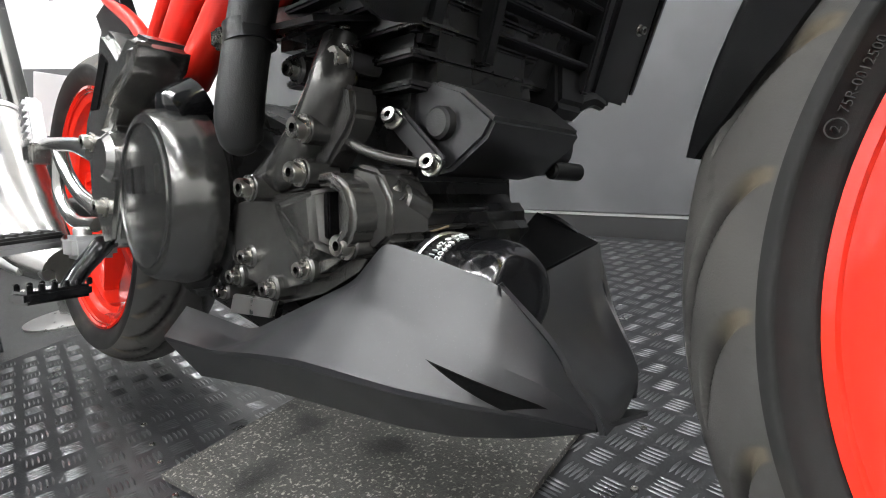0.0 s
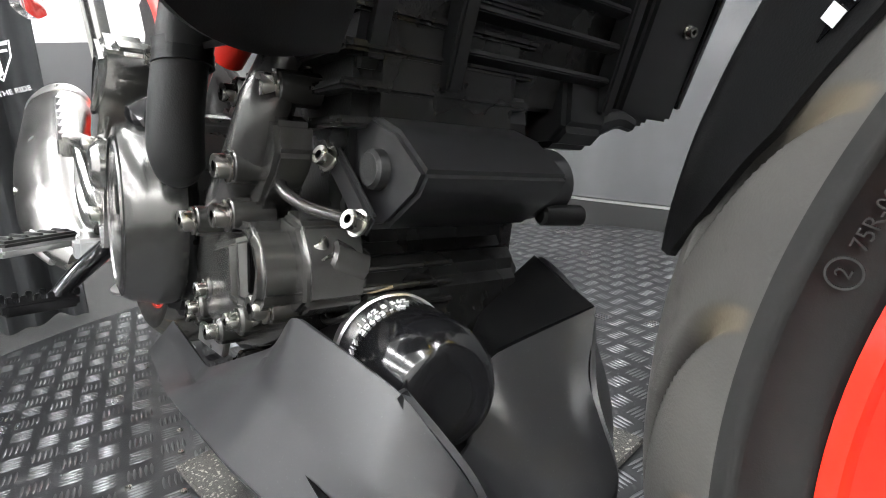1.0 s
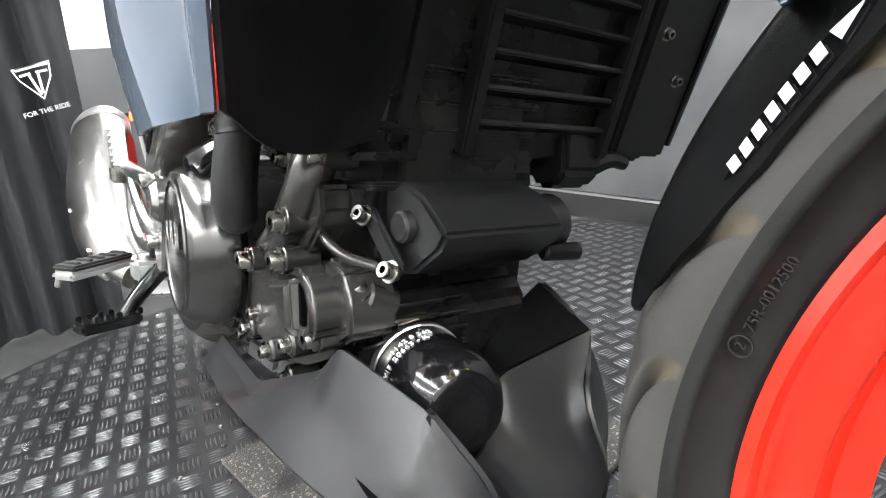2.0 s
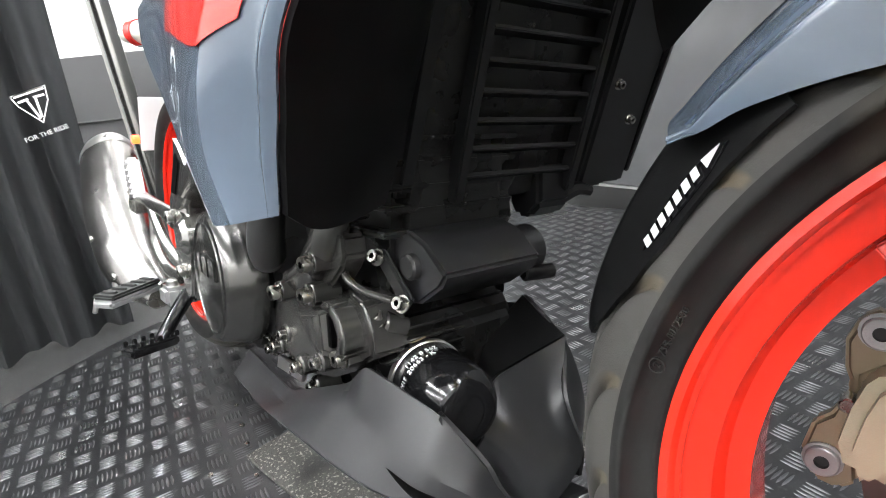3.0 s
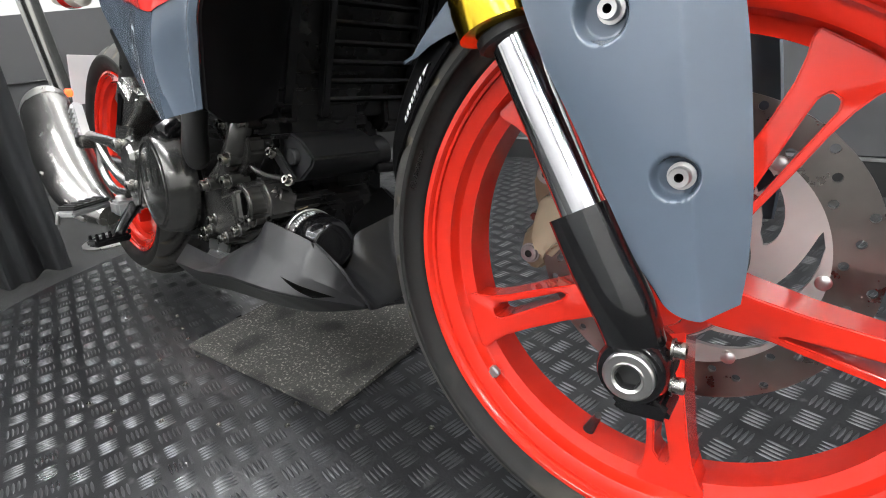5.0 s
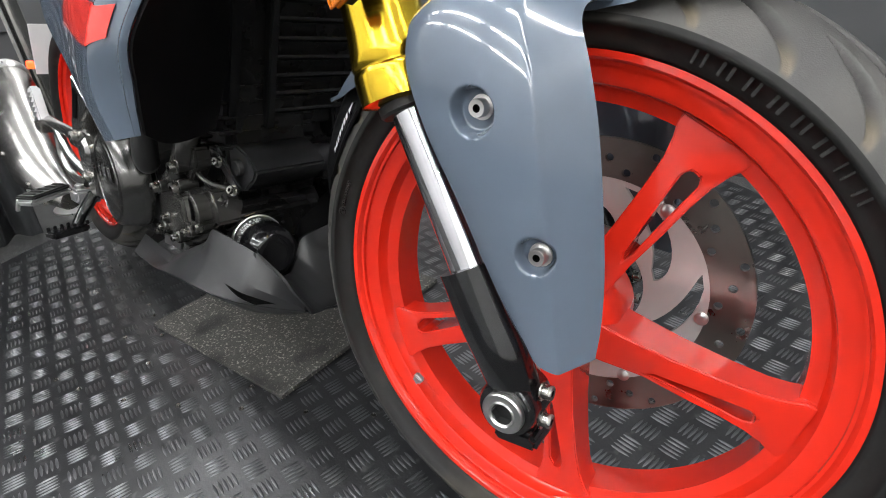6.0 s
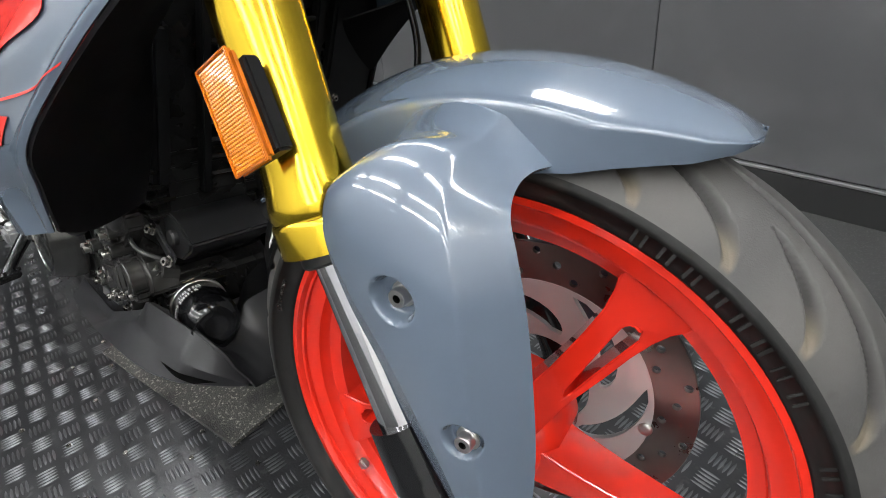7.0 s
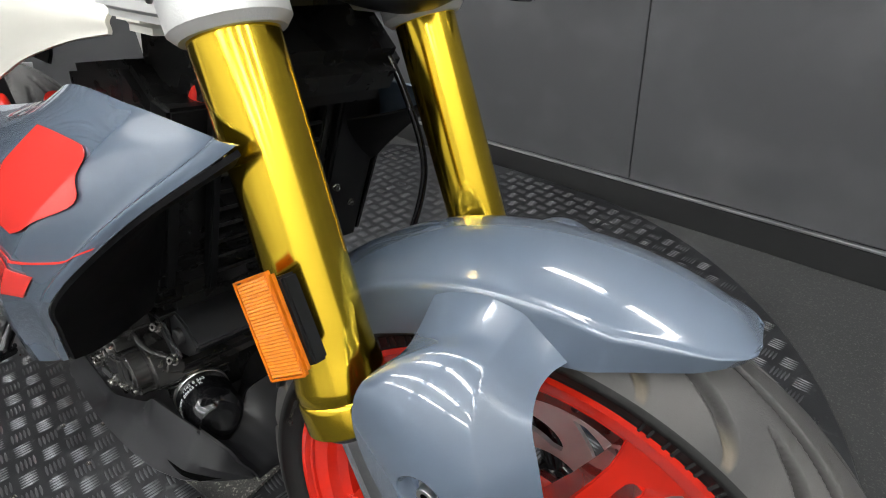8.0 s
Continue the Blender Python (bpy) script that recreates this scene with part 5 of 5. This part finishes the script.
part("swingarm", sweep([(-0.86, -0.11, 0.30), (-1.10, -0.115, 0.295), (-1.385, -0.115, 0.306)], [0.030, 0.026, 0.022], 14, 16), M_ENGINE, bike, "dark cast swingarm", REAR_FRAME)
part("swingarm", sweep([(-0.86, 0.11, 0.30), (-1.10, 0.115, 0.295), (-1.385, 0.115, 0.306)], [0.030, 0.026, 0.022], 14, 16), M_ENGINE, bike, "dark cast swingarm", REAR_FRAME)
part("rear_bracket", plate_mesh([[(-1.15, 0.60), (-1.11, 0.548), (-1.15, 0.500), (-1.20, 0.462), (-1.157, 0.424), (-1.10, 0.440), (-1.028, 0.485), (-0.995, 0.530), (-1.03, 0.575), (-1.06, 0.62)], [(-1.175, 0.460), (-1.150, 0.440), (-1.110, 0.455), (-1.135, 0.478)], ring(-1.115, 0.520, 0.006, 12), ring(-1.07, 0.47, 0.006, 12)], -0.135, -0.115, 0.004), M_BLACK, bike, "black plastic bracket with holes", REAR_FRAME)
part("tail_unit", loft([[(-0.62, -0.16, 0.68), (-0.9, -0.16, 0.70), (-1.3, -0.12, 0.74)], [(-0.62, -0.12, 0.74), (-0.9, -0.13, 0.75), (-1.3, -0.09, 0.78)], [(-0.62, 0.12, 0.74), (-0.9, 0.13, 0.75), (-1.3, 0.09, 0.78)], [(-0.62, 0.16, 0.68), (-0.9, 0.16, 0.70), (-1.3, 0.12, 0.74)]], 16, 18, 0.004), M_BLACK, bike, "black seat unit", REAR_FRAME, 60)
part("plate_hanger", slab([(-1.50, 0.70), (-1.42, 0.72), (-1.56, 0.52), (-1.60, 0.52)], -0.02, 0.02, 0.004), M_BLACK, bike, "black number plate hanger", REAR_FRAME)
number_plate = part("number_plate", moved(box(-0.002, 0.002, -0.108, 0.09, -0.066, 0.066, 0.001), pose(-1.60, -0.02, 0.526, 0, 15, 0)), M_PRINT, bike, "white blank number plate", REAR_FRAME)
M_GLOW = bpy.data.materials.new("tail_lamp_glow")
M_GLOW.use_nodes = True
M_GLOW.node_tree.nodes["Principled BSDF"].inputs["Base Color"].default_value = (0.5, 0.02, 0.01, 1)
M_GLOW.node_tree.nodes["Principled BSDF"].inputs["Emission Color"].default_value = (1, 0.06, 0.012, 1)
M_GLOW.node_tree.nodes["Principled BSDF"].inputs["Emission Strength"].default_value = 4
part("rear_lamp", tube((-1.50, -0.150, 0.488), (-1.50, -0.166, 0.488), 0.010, 16, 0.002), M_GLOW, bike, "small lit red lamp", REAR_FRAME)
indicator = part("rear_indicator", moved(rev([(0, -0.03), (0.014, -0.022), (0.02, 0.0), (0.02, 0.03), (0, 0.034)], 20, closed=False), pose(-1.345, -0.155, 0.694, 0, 0, -60) @ Matrix.Diagonal((1.5, 1.3, 1.15, 1.0))), M_CREAM, bike, "pale indicator with red rim", REAR_FRAME)
part("indicator_rim", moved(rev([(0.0205, 0.0), (0.0225, 0.0), (0.0225, 0.012), (0.0205, 0.012)], 20), pose(-1.345, -0.155, 0.694, 0, 0, -60) @ Matrix.Diagonal((1.5, 1.3, 1.15, 1.0))), M_REDGLASS, indicator, "", REAR_FRAME)

# top of the bike: yoke, tank, headlamp
for s in (-1, 1):
    y = FORK_Y if s < 0 else FORK_FAR
    yoke = part("fork_clamp", rod(fork_at(0.452, y), fork_at(0.505, y), [(0.033, 0), (0.038, 0.1), (0.038, 0.9), (0.034, 1.0)], 32), M_WHITECAST, bike, "silver painted lower fork clamp", FORK_FRAME)
    bolt(tuple(fork_at(0.478, y) + Vector((-0.02, s * 0.034, 0))), (-0.3, s * 1.0, 0), yoke, BOLT_M, FORK_FRAME)
part("fork_bridge", slab([(-0.300, 0.462), (-0.190, 0.452), (-0.176, 0.470), (-0.186, 0.505), (-0.295, 0.510)], FORK_Y + 0.012, -0.062, 0.008, 3), M_WHITECAST, bike, "silver painted fork bridge", FORK_FRAME)
part("fork_bridge", slab([(-0.300, 0.462), (-0.200, 0.456), (-0.196, 0.500), (-0.295, 0.508)], 0.105, 0.158, 0.008, 3), M_WHITECAST, bike, "silver painted fork bridge", FORK_FRAME)
part("steering_stem", slab([(-0.290, 0.468), (-0.215, 0.465), (-0.210, 0.500), (-0.285, 0.506)], -0.062, 0.105, 0.008, 3), M_ENGDARK, bike, "black steering stem", FORK_FRAME)
tank = part("fuel_tank", loft([[(-0.76, -0.175, 0.66), (-0.60, -0.178, 0.700), (-0.46, -0.172, 0.728), (-0.372, -0.165, 0.740)], [(-0.76, -0.170, 0.76), (-0.60, -0.172, 0.78), (-0.46, -0.162, 0.775), (-0.37, -0.155, 0.765)], [(-0.76, -0.06, 0.88), (-0.60, -0.06, 0.90), (-0.46, -0.06, 0.88), (-0.38, -0.05, 0.84)], [(-0.76, 0.06, 0.88), (-0.60, 0.06, 0.90), (-0.46, 0.06, 0.88), (-0.38, 0.05, 0.84)], [(-0.76, 0.17, 0.72), (-0.60, 0.17, 0.73), (-0.46, 0.16, 0.74), (-0.37, 0.155, 0.75)]], 24, 36, 0.004), M_CREAM, bike, "pale painted fuel tank", B, 60)
part("coolant_bottle", slab([(-0.350, 0.745), (-0.285, 0.742), (-0.280, 0.77), (-0.30, 0.79), (-0.345, 0.785)], -0.168, -0.12, 0.010, 3), M_CREAM, bike, "cloudy white coolant bottle", B)
part("headlamp", loft([[(-0.05, -0.06, 0.86), (0.0, 0.0, 0.85), (-0.05, 0.08, 0.86)], [(-0.22, -0.10, 0.80), (-0.16, 0.0, 0.77), (-0.2, 0.12, 0.79)], [(-0.30, -0.08, 0.86), (-0.30, 0.0, 0.84), (-0.30, 0.10, 0.85)]], 16, 16, 0.004), M_BLACK, bike, "black headlamp shell", B, 60)
part("brake_hose", sweep([(-0.26, 0.06, 0.76), (-0.22, 0.075, 0.68), (-0.20, 0.085, 0.60), (-0.21, 0.075, 0.52), (-0.24, 0.07, 0.46)], 0.0042, 28, 10), M_GLOSSBLACK, bike, "thin black brake hose", B)
part("head_cover", slab([(-0.52, 0.66), (-0.37, 0.655), (-0.25, 0.675), (-0.22, 0.72), (-0.30, 0.80), (-0.50, 0.78)], -0.085, 0.085, 0.015), M_ENGDARK, bike, "", B)
part("lamp_trim", slab([(-0.180, 0.790), (-0.092, 0.800), (-0.088, 0.790), (-0.102, 0.780), (-0.170, 0.785)], 0.105, 0.135, 0.003), M_CHROME, bike, "bright plated lamp trim", B)

# ---- setting ----
PLATFORM = Vector((-0.722, 0.198, 0))
P_RADIUS = 1.028


def on_wall(m=IDENTITY):
    return pose(-0.135, 1.258, 0) @ m


thing("floor", box(-3.4, 3.6, -4.2, 1.378, -0.12, -0.022), M_FLOOR, "dark grey carpeted showroom floor", "floor", "structure")
def platform_reach(d):
    """How far the platform goes from its middle along d: round, but squarer towards the wall at the rear."""
    if d.x >= 0 or d.y <= 0:
        return P_RADIUS
    u = d.normalized()
    return P_RADIUS / (abs(u.x) ** 4 + abs(u.y) ** 4) ** 0.25


bm = rev([(0.0, 0.0), (P_RADIUS - 0.003, 0.0), (P_RADIUS, -0.002), (P_RADIUS, -0.022), (0, -0.022)], 160, closed=False)
moved(bm, Matrix.Translation(PLATFORM) @ Matrix.Rotation(radians(90), 4, "X"))
for v in bm.verts:
    d = v.co.xy - PLATFORM.xy
    k = platform_reach(d) / P_RADIUS
    v.co.x, v.co.y = PLATFORM.x + d.x * k, PLATFORM.y + d.y * k
platform = thing("platform", bm, M_PLATE, "black checker-plate display platform with a rounded edge", "platform", "structure")


def tread():
    """Five-bar tread: groups of raised bars, turned in turn."""
    verts, faces = [], []
    a, b = Vector((0.0458, 0.0354)), Vector((-0.0356, 0.0431))
    section = ((0.0, 0.0, 0.0), (0.18, 0.0016, 0.0009), (0.5, 0.0022, 0.0016), (0.82, 0.0016, 0.0009), (1.0, 0.0, 0.0))

    def bar(cx, cy, turn, length):
        c, s = math.cos(turn), math.sin(turn)
        base = len(verts)
        for u, w, h in section:
            x = (u - 0.5) * length
            for side in (-1, 0, 1):
                y = side * max(w, 0.0003)
                verts.append((cx + x * c - y * s, cy + x * s + y * c, 0.0002 + (h if side == 0 else 0.0)))
        for i in range(4):
            for j in range(2):
                p = base + i * 3 + j
                faces.append((p, p + 3, p + 4, p + 1))

    for i in range(-40, 41):
        for j in range(-40, 41):
            for kind in (0, 1):
                p = Vector((-0.3961, -0.0840)) + a * (i + kind * 0.5) + b * (j + kind * 0.5)
                if (p - PLATFORM.xy).length > platform_reach(p - PLATFORM.xy) - 0.025:
                    continue
                turn = radians(-3 + 90 * kind)
                d = Vector((-math.sin(turn), math.cos(turn)))
                for k in range(5):
                    q = p + d * (k - 2) * 0.0066
                    bar(q.x, q.y, turn, 0.0276)
    me = bpy.data.meshes.new("tread")
    me.from_pydata(verts, [], faces)
    me.materials.append(M_TREAD)
    me.shade_smooth()
    return me


tagged(part("checker_tread", tread(), None, None, "raised five-bar tread pattern on the platform"), "", "tread", kind="stuff")
SCREW = to_mesh("screw", rev([(0, 0.0022), (0.0016, 0.0022), (0.002, 0.0030), (0.0038, 0.0028), (0.0044, 0.0), (0, 0)], 12, closed=False), M_BOLT)
for x, y in ((-0.495, -0.130), (-0.409, -0.063), (-0.325, 0.004), (-0.424, 0.173), (-0.825, -0.155), (-0.977, -0.138), (-0.747, -0.202), (-0.770, -0.311), (-0.835, -0.337), (-0.584, -0.200), (-0.671, -0.261), (-0.917, -0.145), (-0.879, -0.210), (-0.394, 0.155), (-0.470, 0.283), (-0.490, 0.309), (-0.533, -0.097), (-1.052, -0.129)):
    part("screw", SCREW, None, platform, "", pose(x, y, 0.0, 90, 0, 0))

# walls
wall = thing("wall_north", moved(box(-3.264, 3.734, 0.0, 0.12, -0.022, 2.8), on_wall()), M_WALL, "dark grey panelled showroom wall", "wall", "structure")
for x0, x1 in ((-3.264, -1.62), (-1.617, -0.397), (-0.394, 0.826), (0.829, 3.734)):
    part("panel", moved(box(x0, x1, -0.008, 0.002, 0.072, 2.8, 0.0015), on_wall()), M_WALL, wall, "")
skirting = thing("skirting", moved(box(-3.264, 3.734, -0.020, -0.006, -0.022, 0.062, 0.002), on_wall()), M_SKIRT, "black skirting board with a metal top strip", "skirting", "structure")
part("top_strip", moved(box(-3.264, 3.734, -0.021, -0.008, 0.0625, 0.0700, 0.001), on_wall()), M_ALU, skirting, "dull aluminium strip")
thing("wall_east", box(3.6, 3.72, -4.2, 1.378, -0.12, 2.8), M_WHITE, "plain pale showroom wall", "wall", "structure")
thing("wall_south", box(-3.4, 3.6, -4.32, -4.2, -0.12, 2.8), M_FARWALL, "plain grey showroom wall", "wall", "structure")
west = thing("wall_west", box(-3.52, -3.4, -4.2, 1.378, -0.12, 2.8), M_WHITE, "white showroom wall with dark lower panels", "wall", "structure")
part("dark_panel", box(-3.4, -3.38, -0.6, 0.9, -0.022, 0.86, 0.002), M_DARKWALL, west, "dark glossy lower panel")
part("cable", sweep([(-3.37, -0.3, 0.56), (-3.37, 0.1, 0.545), (-3.37, 0.5, 0.575)], 0.006, 16, 8), M_RUBBER, west, "")
thing("ceiling", box(-3.4, 3.6, -4.2, 1.378, 2.8, 2.9), M_CEIL, "white suspended showroom ceiling", "ceiling", "structure")
post = thing("display_post", moved(tube((0, 0, -0.022), (0, 0, 1.30), 0.030, 32), pose(-2.0, -0.064, 0, 0, 0, 0)), M_REARSET, "polished dark metal post beside a black curtain", "post")
part("post_base", moved(rev([(0, 0.0), (0.12, 0.0), (0.12, 0.006), (0.03, 0.02), (0, 0.02)], 40, closed=False), pose(-2.0, -0.064, -0.022, 90, 0, 0)), M_STEEL, post, "")

# curtain
def curtain_net():
    net = []
    for i in range(30):
        s = i / 29
        row = []
        for j in range(221):
            u = j / 220
            y = -1.50 + 1.34 * u - 0.08 * s * u
            x = -1.775 + (0.018 + 0.022 * s) * math.sin(y * 46 + 0.8 * math.sin(y * 9)) + (0.012 + 0.01 * s) * math.sin(y * 97 + 2 * s + 1.0) - 0.03 * s
            row.append(Vector((x, y, 1.5 - 1.515 * s)))
        net.append(row)
    return net


curtain = thing("curtain", shell(curtain_net(), 0.002), M_CURTAIN, "black fabric display curtain hanging in folds with white print", "curtain")
FACE = on_plane((-1.715, -0.288, 0.594), (0, 1, 0), (0.0, 0, 1))


def print_bars(points, width):
    bms = []
    for (x0, y0), (x1, y1) in points:
        d = Vector((x1 - x0, y1 - y0, 0))
        bms.append(moved(box(-d.length / 2 - width / 2, d.length / 2 + width / 2, -width / 2, width / 2, 0, 0.0012), Matrix.Translation(((x0 + x1) / 2, (y0 + y1) / 2, 0)) @ Matrix.Rotation(math.atan2(d.y, d.x), 4, "Z")))
    return join(*bms)


shield = [((-0.048, 0.030), (0.048, 0.052)), ((-0.048, 0.030), (-0.036, 0.0)), ((-0.036, 0.0), (0.012, -0.055)), ((0.012, -0.055), (0.044, 0.010)), ((0.044, 0.010), (0.048, 0.052))]
part("printed_emblem", print_bars(shield, 0.004), M_PRINT, curtain, "white printed shield outline", FACE @ Matrix.Scale(0.76, 4))
part("printed_emblem", print_bars([((-0.036, 0.030), (0.038, 0.046))], 0.010), M_PRINT, curtain, "", FACE @ Matrix.Scale(0.76, 4))
part("printed_emblem", print_bars([((-0.030, 0.012), (-0.008, 0.018)), ((0.012, 0.022), (0.036, 0.026)), ((-0.010, 0.016), (0.008, -0.040)), ((0.014, 0.020), (0.014, -0.036))], 0.007), M_PRINT, curtain, "", FACE @ Matrix.Scale(0.76, 4))
part("printed_words", moved(lettering("FOR THE RIDE", 0.0150, 0.0004), Matrix.Translation((0.008, -0.068, 0)) @ Matrix.Rotation(0.2, 4, "Z")), M_PRINT, curtain, "white printed words", FACE)

# rubber mat under the bike
bm = slab([(-0.463, -0.076), (-0.872, -0.156), (-0.955, 0.266), (-0.540, 0.317)], 0.0018, 0.010, 0.001, 1)
for v in bm.verts:
    v.co = Vector((v.co.x, v.co.z, v.co.y))
thing("rubber_mat", bm, M_MAT, "speckled grey rubber mat on the checker plate", "mat")

# ceiling lights
M_LAMP = bpy.data.materials.new("lamp_glow")
M_LAMP.use_nodes = True
M_LAMP.node_tree.nodes["Principled BSDF"].inputs["Base Color"].default_value = (0.9, 0.9, 0.9, 1)
M_LAMP.node_tree.nodes["Principled BSDF"].inputs["Emission Color"].default_value = (0.97, 0.985, 1.0, 1)
M_LAMP.node_tree.nodes["Principled BSDF"].inputs["Emission Strength"].default_value = LAMP_GLOW
TUBE_BODY = to_mesh("ceiling_light", join(box(-0.75, 0.75, -0.10, 0.10, 0.0, 0.03, 0.004), box(-0.75, -0.74, -0.10, 0.10, -0.03, 0.0), box(0.74, 0.75, -0.10, 0.10, -0.03, 0.0)), M_WHITE)
TUBE_GLOW = to_mesh("tube", join(tube((-0.735, -0.045, -0.014), (0.735, -0.045, -0.014), 0.014, 12), tube((-0.735, 0.045, -0.014), (0.735, 0.045, -0.014), 0.014, 12)), M_LAMP)
for x, y in LAMP_SPOTS:
    lamp = tagged(part("ceiling_light", TUBE_BODY, None, None, "white twin-tube fluorescent ceiling light", pose(x, y, 2.76)), "", "ceiling light", "ceiling lights")
    part("tube", TUBE_GLOW, None, lamp, "lit fluorescent tube", pose(x, y, 2.76))
